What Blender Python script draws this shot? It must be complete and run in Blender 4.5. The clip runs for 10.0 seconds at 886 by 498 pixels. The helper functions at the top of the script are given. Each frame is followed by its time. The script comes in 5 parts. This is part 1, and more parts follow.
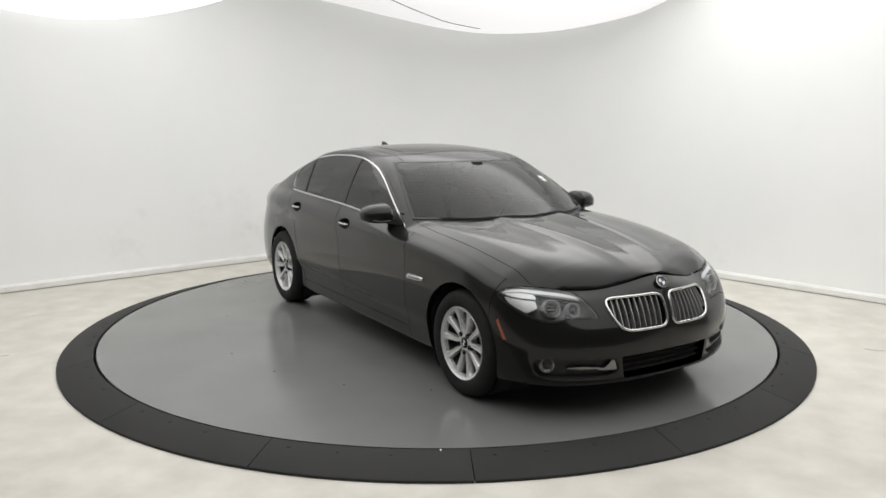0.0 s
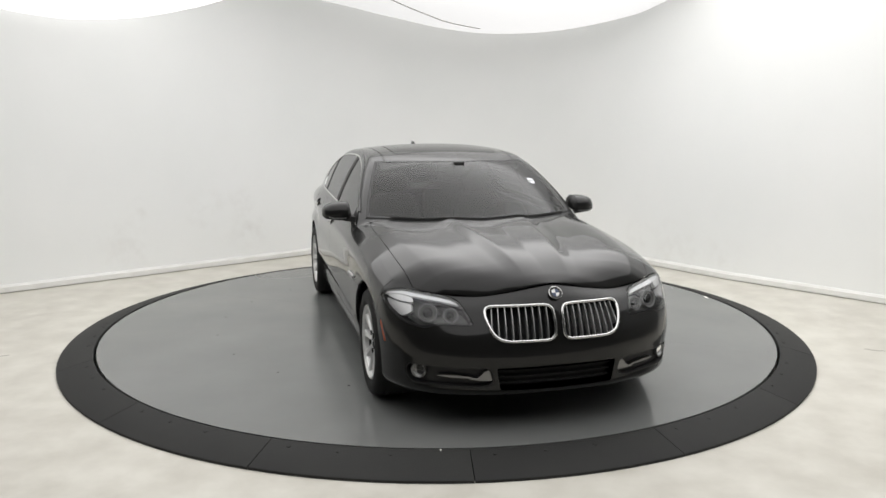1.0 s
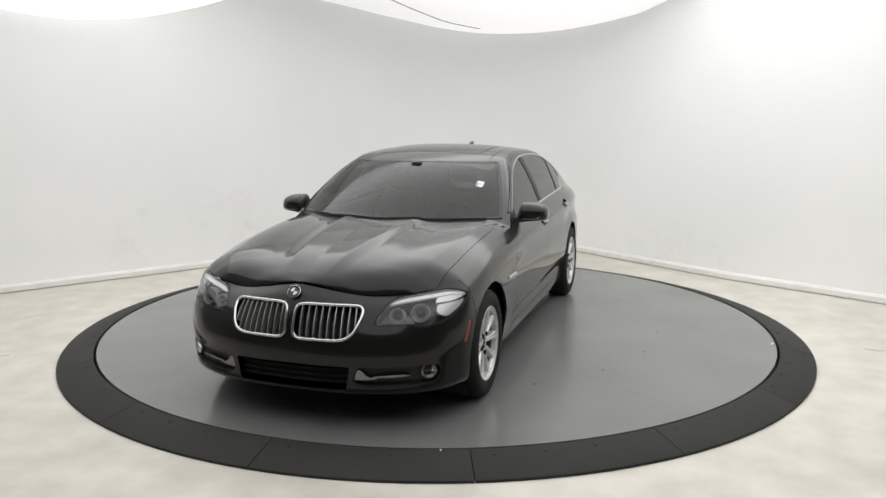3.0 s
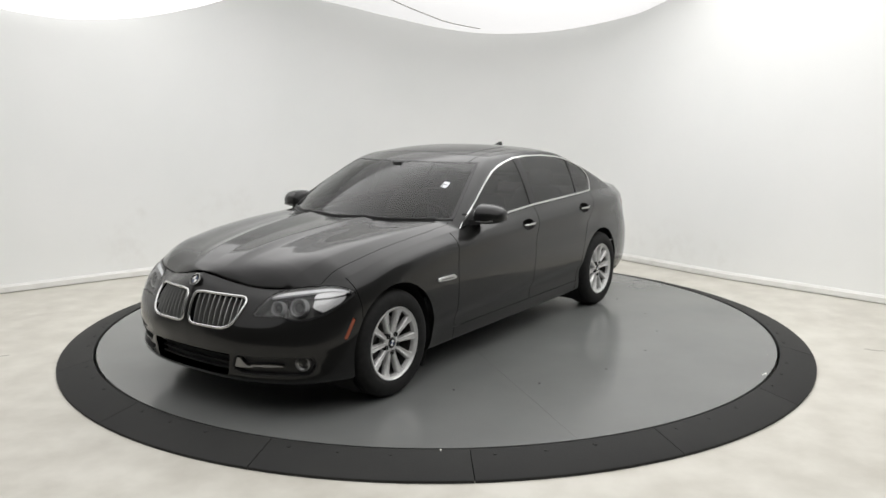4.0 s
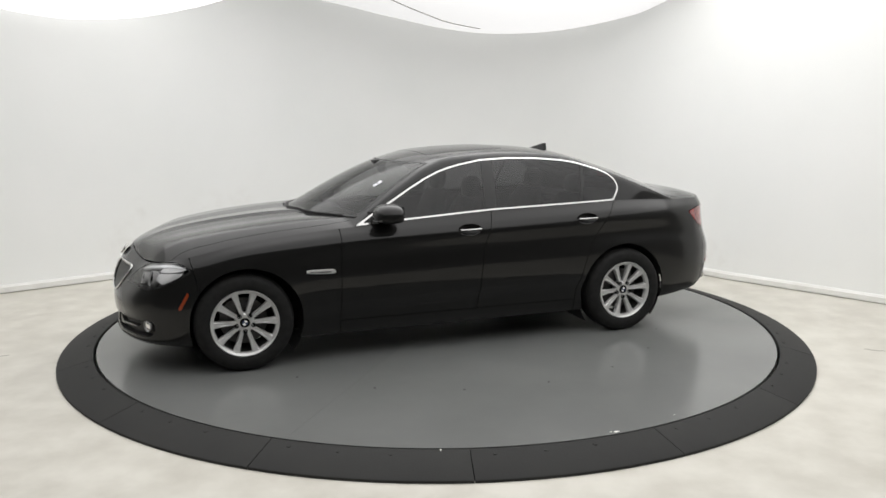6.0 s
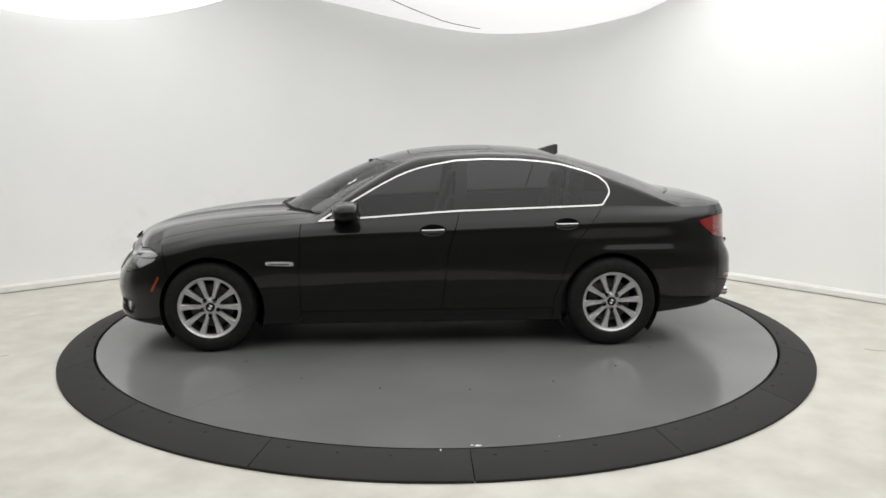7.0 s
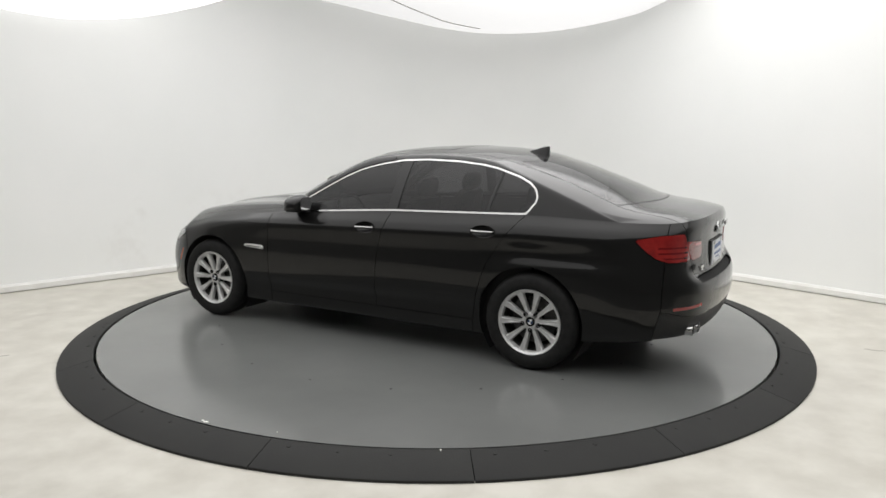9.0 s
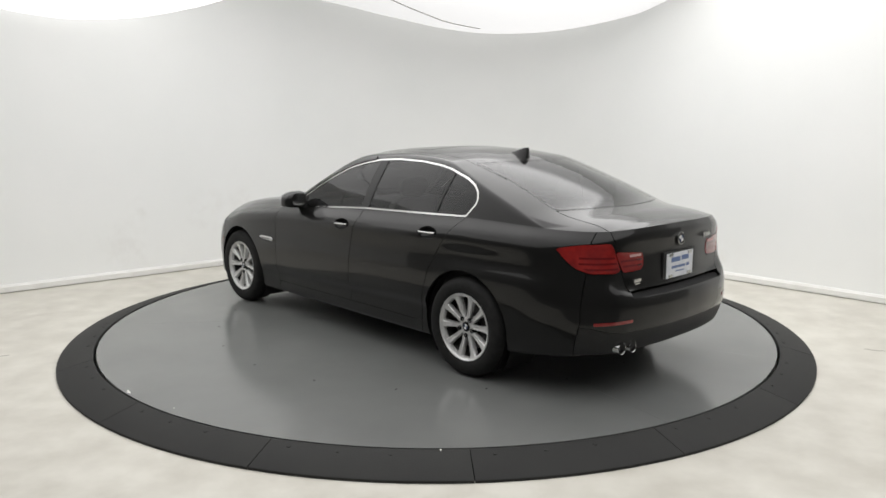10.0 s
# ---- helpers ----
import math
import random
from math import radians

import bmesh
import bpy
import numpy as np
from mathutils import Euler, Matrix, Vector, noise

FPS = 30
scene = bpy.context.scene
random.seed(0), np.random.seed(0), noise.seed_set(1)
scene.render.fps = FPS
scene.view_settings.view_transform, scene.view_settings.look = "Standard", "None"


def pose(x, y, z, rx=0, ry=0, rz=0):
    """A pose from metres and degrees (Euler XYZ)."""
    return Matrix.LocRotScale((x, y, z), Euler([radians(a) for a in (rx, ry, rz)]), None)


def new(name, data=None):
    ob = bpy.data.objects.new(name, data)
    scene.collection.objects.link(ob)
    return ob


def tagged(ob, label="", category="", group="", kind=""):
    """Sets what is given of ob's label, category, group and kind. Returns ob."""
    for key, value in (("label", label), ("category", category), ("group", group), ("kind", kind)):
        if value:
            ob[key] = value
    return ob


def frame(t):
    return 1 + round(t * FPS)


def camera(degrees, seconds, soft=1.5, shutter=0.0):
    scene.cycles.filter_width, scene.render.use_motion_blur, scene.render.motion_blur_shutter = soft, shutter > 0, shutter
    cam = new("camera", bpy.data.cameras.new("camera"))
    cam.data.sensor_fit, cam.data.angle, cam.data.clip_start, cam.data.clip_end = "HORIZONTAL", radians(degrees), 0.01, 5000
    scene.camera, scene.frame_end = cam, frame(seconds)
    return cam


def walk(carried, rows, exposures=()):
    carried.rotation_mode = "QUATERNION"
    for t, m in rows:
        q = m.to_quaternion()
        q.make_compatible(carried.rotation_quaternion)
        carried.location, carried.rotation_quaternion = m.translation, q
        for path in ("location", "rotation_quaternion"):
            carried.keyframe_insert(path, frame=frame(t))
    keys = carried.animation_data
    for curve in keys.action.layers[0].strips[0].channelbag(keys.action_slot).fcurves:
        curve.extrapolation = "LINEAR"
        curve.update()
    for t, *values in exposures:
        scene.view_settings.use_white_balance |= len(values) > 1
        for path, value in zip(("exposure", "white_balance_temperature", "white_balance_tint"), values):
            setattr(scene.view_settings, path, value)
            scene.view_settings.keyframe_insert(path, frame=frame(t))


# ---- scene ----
cam = camera(59.62, 10.0, soft=1.6)
CAM = pose(0, -6.485, 1.688, 80.43, 0, -0.41)
walk(cam, [(0, CAM), (10, CAM)], exposures=[(0, 0.0, 6500, 10), (4.4, 0.0, 6500, 10), (4.5, 0.0, 6320, 12), (4.6, 0.0, 6500, 10), (10, 0.0, 6500, 10)])

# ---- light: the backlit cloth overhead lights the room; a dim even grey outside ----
world = bpy.data.worlds.new("world")
scene.world = world
world.use_nodes = True
world.node_tree.nodes["Background"].inputs[0].default_value = (0.5, 0.5, 0.5, 1)
world.node_tree.nodes["Background"].inputs[1].default_value = 0.2

FLOOR_Z = -0.068          # studio floor; the turntable's top is z = 0
R_DISC, R_RING = 2.712, 2.960
TURN0, TURN_RATE = -58.28, -16.897   # heading of the car in degrees, and per second
CAR_X, CAR_Y = 0.228, 0.013          # the car's middle on the turntable


# ---- materials ----
def material(name, color, rough=0.5, metal=0.0, **more):
    m = bpy.data.materials.new(name)
    m.use_nodes = True
    b = m.node_tree.nodes["Principled BSDF"]
    b.inputs["Base Color"].default_value = (*color, 1)
    b.inputs["Roughness"].default_value = rough
    b.inputs["Metallic"].default_value = metal
    for key, value in more.items():
        b.inputs[key.replace("_", " ")].default_value = value
    return m


def vary(m, scale, low, high, detail=4.0, rough=None, bump=0.0, bump_scale=None, stretch=None):
    """Noise between two base colours at one scale, and fine relief at another."""
    t = m.node_tree
    b = t.nodes["Principled BSDF"]
    co = t.nodes.new("ShaderNodeTexCoord")
    src = co.outputs["Object"]
    if stretch:
        mp = t.nodes.new("ShaderNodeMapping")
        mp.inputs["Scale"].default_value = stretch
        t.links.new(src, mp.inputs[0])
        src = mp.outputs[0]
    n = t.nodes.new("ShaderNodeTexNoise")
    n.inputs["Scale"].default_value = scale
    n.inputs["Detail"].default_value = detail
    t.links.new(src, n.inputs["Vector"])
    r = t.nodes.new("ShaderNodeValToRGB")
    r.color_ramp.elements[0].position, r.color_ramp.elements[1].position = 0.32, 0.68
    r.color_ramp.elements[0].color = (*low, 1)
    r.color_ramp.elements[1].color = (*high, 1)
    t.links.new(n.outputs["Fac"], r.inputs[0])
    t.links.new(r.outputs[0], b.inputs["Base Color"])
    if rough:
        q = t.nodes.new("ShaderNodeMapRange")
        q.inputs["To Min"].default_value, q.inputs["To Max"].default_value = rough
        t.links.new(n.outputs["Fac"], q.inputs["Value"])
        t.links.new(q.outputs[0], b.inputs["Roughness"])
    if bump:
        f = t.nodes.new("ShaderNodeTexNoise")
        f.inputs["Scale"].default_value = bump_scale or scale * 12
        f.inputs["Detail"].default_value = 6
        t.links.new(src, f.inputs["Vector"])
        u = t.nodes.new("ShaderNodeBump")
        u.inputs["Strength"].default_value = bump
        u.inputs["Distance"].default_value = 0.004
        t.links.new(f.outputs["Fac"], u.inputs["Height"])
        t.links.new(u.outputs[0], b.inputs["Normal"])
    return m


def scuffs(m, places, color, size=0.5):
    """Worn smudges of their own shape on a wall, round the given places."""
    t = m.node_tree
    b = t.nodes["Principled BSDF"]
    base = b.inputs["Base Color"].links[0].from_socket
    co = t.nodes.new("ShaderNodeTexCoord")
    n = t.nodes.new("ShaderNodeTexNoise")
    n.inputs["Scale"].default_value, n.inputs["Detail"].default_value = 7.0, 6.0
    t.links.new(co.outputs["Object"], n.inputs["Vector"])
    for x, y, z, r, k in places:
        d = t.nodes.new("ShaderNodeVectorMath")
        d.operation = "DISTANCE"
        d.inputs[1].default_value = (x, y, z)
        t.links.new(co.outputs["Object"], d.inputs[0])
        a = t.nodes.new("ShaderNodeMapRange")
        a.inputs["From Min"].default_value, a.inputs["From Max"].default_value = r, 0.0
        t.links.new(d.outputs["Value"], a.inputs["Value"])
        s = t.nodes.new("ShaderNodeMapRange")
        s.inputs["From Min"].default_value, s.inputs["From Max"].default_value = 0.42, 0.72
        t.links.new(n.outputs["Fac"], s.inputs["Value"])
        p = t.nodes.new("ShaderNodeMath")
        p.operation = "MULTIPLY"
        t.links.new(a.outputs[0], p.inputs[0])
        t.links.new(s.outputs[0], p.inputs[1])
        q = t.nodes.new("ShaderNodeMath")
        q.operation = "MULTIPLY"
        q.inputs[1].default_value = k
        t.links.new(p.outputs[0], q.inputs[0])
        x_ = t.nodes.new("ShaderNodeMix")
        x_.data_type = "RGBA"
        x_.inputs[7].default_value = (*color, 1)
        t.links.new(q.outputs[0], x_.inputs[0])
        t.links.new(base, x_.inputs[6])
        base = x_.outputs[2]
    t.links.new(base, b.inputs["Base Color"])
    return m


WALL = vary(material("wall_paint", (0.8, 0.8, 0.78), 0.65), 0.9, (0.855, 0.865, 0.852), (0.885, 0.89, 0.878), bump=0.15, bump_scale=40)
scuffs(WALL, ((-3.34, 2.14, 0.68, .16, .26), (-2.74, 2.63, 0.62, .30, .26), (-2.40, 2.93, 0.70, .22, .26), (-2.33, 2.97, 0.33, .32, .26), (-3.45, 2.05, 0.26, .38, .26), (2.9, 2.55, 0.18, .45, .26), (3.3, 2.05, 0.16, .35, .26), (2.55, 2.95, 0.22, .3, .26)), (0.58, 0.55, 0.51))
FLOOR = vary(material("floor_paint", (0.8, 0.77, 0.7), 0.45), 4.0, (0.505, 0.483, 0.425), (0.625, 0.605, 0.545), detail=12, rough=(0.35, 0.6), bump=0.12, bump_scale=30)
SKIRTING = vary(material("skirting_paint", (0.8, 0.79, 0.76), 0.4), 5.0, (0.76, 0.755, 0.725), (0.83, 0.825, 0.80))
TRIM = vary(material("trim_paint", (0.8, 0.8, 0.78), 0.4), 3.0, (0.72, 0.72, 0.69), (0.82, 0.82, 0.8))
DISC = vary(material("disc_paint", (0.3, 0.3, 0.29), 0.3), 1.1, (0.146, 0.150, 0.146), (0.172, 0.176, 0.171), detail=7, rough=(0.13, 0.22), bump=0.02, bump_scale=6)
RUBBER = vary(material("ring_rubber", (0.03, 0.03, 0.03), 0.75, Specular_IOR_Level=0.3), 2.2, (0.019, 0.019, 0.0185), (0.030, 0.030, 0.0285), detail=8, rough=(0.62, 0.85), bump=0.2, bump_scale=90)
scuffs(FLOOR, ((-3.1, -2.2, FLOOR_Z, .5, .6), (-2.2, -3.3, FLOOR_Z, .6, .6), (3.3, -1.6, FLOOR_Z, .6, .5), (2.5, -2.9, FLOOR_Z, .5, .6), (3.6, 0.2, FLOOR_Z, .7, .4), (-3.6, 0.4, FLOOR_Z, .6, .5), (2.6, 1.9, FLOOR_Z, .5, .4), (-1.2, -3.6, FLOOR_Z, .5, .5), (1.4, -3.5, FLOOR_Z, .6, .5)), (0.40, 0.37, 0.32))


def each_piece(m, low, high):
    """A shade of its own for each piece of the same material."""
    t = m.node_tree
    b = t.nodes["Principled BSDF"]
    src = b.inputs["Base Color"].links[0].from_socket
    o = t.nodes.new("ShaderNodeObjectInfo")
    q = t.nodes.new("ShaderNodeMapRange")
    q.inputs["To Min"].default_value, q.inputs["To Max"].default_value = low, high
    x_ = t.nodes.new("ShaderNodeVectorMath")
    x_.operation = "SCALE"
    t.links.new(o.outputs["Random"], q.inputs["Value"])
    t.links.new(src, x_.inputs[0])
    t.links.new(q.outputs[0], x_.inputs["Scale"])
    t.links.new(x_.outputs[0], b.inputs["Base Color"])


each_piece(RUBBER, 0.82, 1.2)
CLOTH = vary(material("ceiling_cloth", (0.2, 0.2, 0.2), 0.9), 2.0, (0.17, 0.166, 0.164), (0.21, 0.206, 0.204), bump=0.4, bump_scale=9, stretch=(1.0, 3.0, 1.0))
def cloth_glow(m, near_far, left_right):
    """Emission tuned over the cloth, with no lamps above it: it glows less towards the far wall, and more on the
    right-hand half.
    """
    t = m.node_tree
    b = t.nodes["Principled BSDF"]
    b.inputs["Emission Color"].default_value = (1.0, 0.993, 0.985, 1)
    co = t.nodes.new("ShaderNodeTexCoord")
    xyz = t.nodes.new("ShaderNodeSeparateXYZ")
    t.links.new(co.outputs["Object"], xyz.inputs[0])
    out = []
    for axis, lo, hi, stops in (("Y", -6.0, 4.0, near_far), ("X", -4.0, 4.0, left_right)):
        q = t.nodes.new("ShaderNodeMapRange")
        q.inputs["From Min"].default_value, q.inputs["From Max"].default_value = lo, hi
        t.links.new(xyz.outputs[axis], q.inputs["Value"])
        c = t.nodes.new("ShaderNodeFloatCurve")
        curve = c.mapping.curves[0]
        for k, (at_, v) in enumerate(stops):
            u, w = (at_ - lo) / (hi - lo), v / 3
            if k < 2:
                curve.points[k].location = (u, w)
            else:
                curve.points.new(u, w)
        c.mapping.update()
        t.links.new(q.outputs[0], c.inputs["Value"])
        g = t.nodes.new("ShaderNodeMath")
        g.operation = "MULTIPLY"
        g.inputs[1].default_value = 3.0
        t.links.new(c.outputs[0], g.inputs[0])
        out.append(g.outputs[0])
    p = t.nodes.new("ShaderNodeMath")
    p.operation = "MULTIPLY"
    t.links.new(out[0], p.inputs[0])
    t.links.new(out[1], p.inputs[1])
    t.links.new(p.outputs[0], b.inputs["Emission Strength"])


# glow levels balanced by hand to light walls and floor evenly
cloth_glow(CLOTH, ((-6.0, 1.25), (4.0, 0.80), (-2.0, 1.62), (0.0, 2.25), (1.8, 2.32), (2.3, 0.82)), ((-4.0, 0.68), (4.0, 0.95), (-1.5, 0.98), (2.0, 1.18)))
SEAM = material("cloth_seam", (0.35, 0.34, 0.32), 0.9)


# ---- mesh helpers ----
def link(name, me, mat, parent=None, label=""):
    if mat:
        me.materials.append(mat)
    ob = new(name, me)
    ob.parent = parent
    if label:
        tagged(ob, label)
    return ob


def part(name, bm, mat, parent=None, label="", smooth=True):
    """One mesh object from a bmesh, under a thing or a part."""
    bmesh.ops.recalc_face_normals(bm, faces=bm.faces)
    me = bpy.data.meshes.new(name)
    bm.to_mesh(me)
    bm.free()
    if smooth:
        me.shade_smooth()
        me.set_sharp_from_angle(angle=radians(38))
    return link(name, me, mat, parent, label)


def data(name, verts, faces, smooth=True, sharp=38):
    me = bpy.data.meshes.new(name)
    me.from_pydata([tuple(map(float, v)) for v in verts], [], [tuple(map(int, f)) for f in faces])
    if smooth:
        me.shade_smooth()
        if sharp:
            me.set_sharp_from_angle(angle=radians(sharp))
    me.update()
    return me


def box(bm, x0, x1, y0, y1, z0, z1, bevel=0.0):
    g = bmesh.ops.create_cube(bm, size=1.0)
    for v in g["verts"]:
        v.co = Vector((x0 + (v.co.x + 0.5) * (x1 - x0), y0 + (v.co.y + 0.5) * (y1 - y0), z0 + (v.co.z + 0.5) * (z1 - z0)))
    if bevel:
        es = {e for v in g["verts"] for e in v.link_edges}
        bmesh.ops.bevel(bm, geom=list(es), offset=bevel, segments=2, affect="EDGES")


def lathe(profile, n=64, axis="z", a0=0.0, a1=None):
    """Vertices and faces of a profile (radius, height) turned about an axis."""
    full = a1 is None
    a1 = a0 + 2 * math.pi if full else a1
    k = n if full else n + 1
    vs, fs = [], []
    for i in range(k):
        a = a0 + (a1 - a0) * i / n
        for r, h in profile:
            if axis == "z":
                vs.append((r * math.cos(a), r * math.sin(a), h))
            else:
                vs.append((r * math.cos(a), h, r * math.sin(a)))
    m = len(profile)
    for i in range(n):
        j = (i + 1) % k
        for q in range(m - 1):
            fs.append((i * m + q, j * m + q, j * m + q + 1, i * m + q + 1))
    return vs, fs


def sweep(path, section, closed=False):
    """A section (list of (right, up)) carried along a path; up stays near z unless the path is steep."""
    n = len(path)
    P = [Vector(p) for p in path]
    vs, fs = [], []
    for i in range(n):
        a = P[(i - 1) % n] if (closed or i) else P[i]
        b = P[(i + 1) % n] if (closed or i < n - 1) else P[i]
        d = (b - a).normalized()
        ref = Vector((0, 0, 1)) if abs(d.z) < 0.95 else Vector((1, 0, 0))
        s = d.cross(ref).normalized()
        u = s.cross(d)
        for r, h in section:
            vs.append(P[i] + s * r + u * h)
    m = len(section)
    for i in range(n if closed else n - 1):
        j = (i + 1) % n
        for q in range(m):
            w = (q + 1) % m
            fs.append((i * m + q, i * m + w, j * m + w, j * m + q))
    if not closed:
        fs.append(tuple(range(m))[::-1])
        fs.append(tuple((n - 1) * m + q for q in range(m)))
    return vs, fs


# ---- the studio ----
def corner_path():
    """The plan of the wall's inner face: two straight walls that meet in a wide round corner, and a closing wall behind."""
    L = Vector((-1.73, 3.46)) , Vector((-0.773, -0.634))
    R = Vector((1.74, 3.91)) , Vector((0.588, -0.809))
    left = [L[0] + L[1] * d for d in (6.2, 4.5, 3.0, 1.5, 0.6, 0.0)]
    right = [R[0] + R[1] * d for d in (0.0, 0.8, 1.7, 2.52)]
    p, u = right[-1], Vector((0.68, -0.733))
    right += [p + u * d for d in (0.8, 2.0, 3.6)]
    c = []
    for i in range(1, 24):                      # a cubic blend between the two tangents
        t = i / 24
        a, b, d, e = L[0], L[0] - L[1] * 1.45, R[0] - R[1] * 1.2, R[0]
        c.append(a * (1 - t) ** 3 + b * 3 * t * (1 - t) ** 2 + d * 3 * t * t * (1 - t) + e * t ** 3)
    back = [Vector((right[-1].x + 0.2, -8.6)), Vector((left[0].x - 0.2, -8.6))]
    return left + c + right, back


WALLS, BACK = corner_path()
WALL_TOP = 3.5


def wall_strip(name, pts, thick=0.15):
    vs, fs = [], []
    n = len(pts)
    for i, p in enumerate(pts):
        a, b = pts[max(0, i - 1)], pts[min(n - 1, i + 1)]
        d = (b - a).normalized()
        o = Vector((-d.y, d.x)) * thick
        vs += [(p.x, p.y, FLOOR_Z), (p.x, p.y, WALL_TOP), (p.x + o.x, p.y + o.y, WALL_TOP), (p.x + o.x, p.y + o.y, FLOOR_Z)]
    for i in range(n - 1):
        for q in range(4):
            w = (q + 1) % 4
            fs.append((i * 4 + q, i * 4 + w, i * 4 + 4 + w, i * 4 + 4 + q))
    fs += [(0, 1, 2, 3), tuple((n - 1) * 4 + q for q in (3, 2, 1, 0))]
    return tagged(link(name, data(name, vs, fs), WALL), kind="structure")


tagged(wall_strip("wall_north", WALLS), "curved white painted studio wall with faint scuffs", "wall")
# unseen dark wall, added so the car's paint mirrors something dark
south = wall_strip("wall_south", [WALLS[-1], *BACK, WALLS[0]])
south.data.materials[0] = vary(material("unseen_dark_grey", (0.1, 0.1, 0.1), 0.8), 0.8, (0.14, 0.14, 0.137), (0.19, 0.19, 0.185))
tagged(south, "unseen dark wall added behind the camera for dark reflections", "wall")

path = [(p.x, p.y, FLOOR_Z) for p in WALLS]
bv, bf = sweep(path, [(0.0, 0.010), (0.026, 0.010), (0.026, 0.062), (0.018, 0.070), (0.014, 0.082), (0.0, 0.084)])
tagged(link("baseboard", data("baseboard", bv, bf), SKIRTING), "white painted wooden baseboard along the wall", "baseboard", kind="structure")

bm = bmesh.new()
ANG = [2 * math.pi * i / 128 for i in range(128)]
ring_in = [bm.verts.new((2.9 * math.cos(a), 2.9 * math.sin(a), FLOOR_Z)) for a in ANG]
ring_out = [bm.verts.new((11 * math.cos(a), max(-3.8, 11 * math.sin(a)), FLOOR_Z)) for a in ANG]
pit = [bm.verts.new((2.9 * math.cos(a), 2.9 * math.sin(a), FLOOR_Z - 0.25)) for a in ANG]
for i in range(128):
    j = (i + 1) % 128
    bm.faces.new((ring_in[i], ring_out[i], ring_out[j], ring_in[j]))
    bm.faces.new((pit[i], ring_in[i], ring_in[j], pit[j]))
bm.faces.new(pit)
tagged(part("floor", bm, FLOOR, smooth=False), "cream painted concrete floor with worn stains", "floor", kind="structure")
# unseen dark floor, added to darken the reflections low on the car
bm = bmesh.new()
box(bm, -10, 10, -9.5, -3.8, FLOOR_Z - 0.1, FLOOR_Z - 0.004)
tagged(part("floor_unseen", bm, vary(material("unseen_floor_grey", (0.1, 0.1, 0.1), 0.7), 1.5, (0.09, 0.09, 0.088), (0.14, 0.14, 0.136), detail=8), smooth=False), "unseen dark floor added behind the camera for dark reflections", "floor", kind="structure")


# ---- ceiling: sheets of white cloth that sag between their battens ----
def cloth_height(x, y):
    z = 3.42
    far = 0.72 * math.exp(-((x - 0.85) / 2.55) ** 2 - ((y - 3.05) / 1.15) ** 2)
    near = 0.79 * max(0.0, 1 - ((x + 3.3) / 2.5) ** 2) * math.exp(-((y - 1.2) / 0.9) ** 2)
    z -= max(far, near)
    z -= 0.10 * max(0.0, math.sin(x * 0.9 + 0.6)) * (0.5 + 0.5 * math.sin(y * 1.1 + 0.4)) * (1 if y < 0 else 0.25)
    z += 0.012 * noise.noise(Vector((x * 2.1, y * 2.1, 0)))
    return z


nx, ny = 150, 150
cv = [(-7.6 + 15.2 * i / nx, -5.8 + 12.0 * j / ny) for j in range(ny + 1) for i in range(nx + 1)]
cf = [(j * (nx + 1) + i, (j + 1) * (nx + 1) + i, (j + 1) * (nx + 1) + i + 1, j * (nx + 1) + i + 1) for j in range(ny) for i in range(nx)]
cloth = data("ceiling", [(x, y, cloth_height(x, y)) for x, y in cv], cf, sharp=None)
def seam(points):
    """A stitched seam that lies just under the cloth."""
    n = 24
    pts = []
    for i in range(n + 1):
        t = i / n * (len(points) - 1)
        k = min(int(t), len(points) - 2)
        px = points[k][0] + (points[k + 1][0] - points[k][0]) * (t - k)
        py = points[k][1] + (points[k + 1][1] - points[k][1]) * (t - k)
        pts.append((px, py, cloth_height(px, py) - 0.006))
    return sweep(pts, [(-.0045, -.003), (.0045, -.003), (.0045, .006), (-.0045, .006)])


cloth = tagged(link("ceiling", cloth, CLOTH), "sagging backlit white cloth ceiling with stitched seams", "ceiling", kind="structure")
for k, points in enumerate((((-1.6, 1.4), (-0.75, 2.35), (0.05, 2.75), (0.5, 2.85)), ((-4.6, 0.5), (-3.4, 0.75), (-2.3, 0.9)))):
    vs, fs = seam(points)
    tagged(link("trim_seam_%d" % (k + 1), data("trim_seam", vs, fs), SEAM), "stitched seam along the cloth ceiling", "trim", kind="structure")
# unseen dark ceiling, added over the dark floor behind the camera
bm = bmesh.new()
box(bm, -10, 10, -9.5, -5.6, 3.46, 3.56)
tagged(part("ceiling_unseen", bm, south.data.materials[0], smooth=False), "unseen dark ceiling added behind the camera", "ceiling", kind="structure")
# unseen board, added to close the room above the cloth
bm = bmesh.new()
box(bm, -10, 10, -5.6, 8.0, 3.62, 3.72)
tagged(part("ceiling_deck", bm, TRIM, smooth=False), "unseen white board added above the cloth to close the room", "ceiling", kind="structure")


# ---- turntable ----
JOINTS = (52.0, 166.0, 201.0, 233.0)     # where the plates of the disc meet, in degrees on the disc


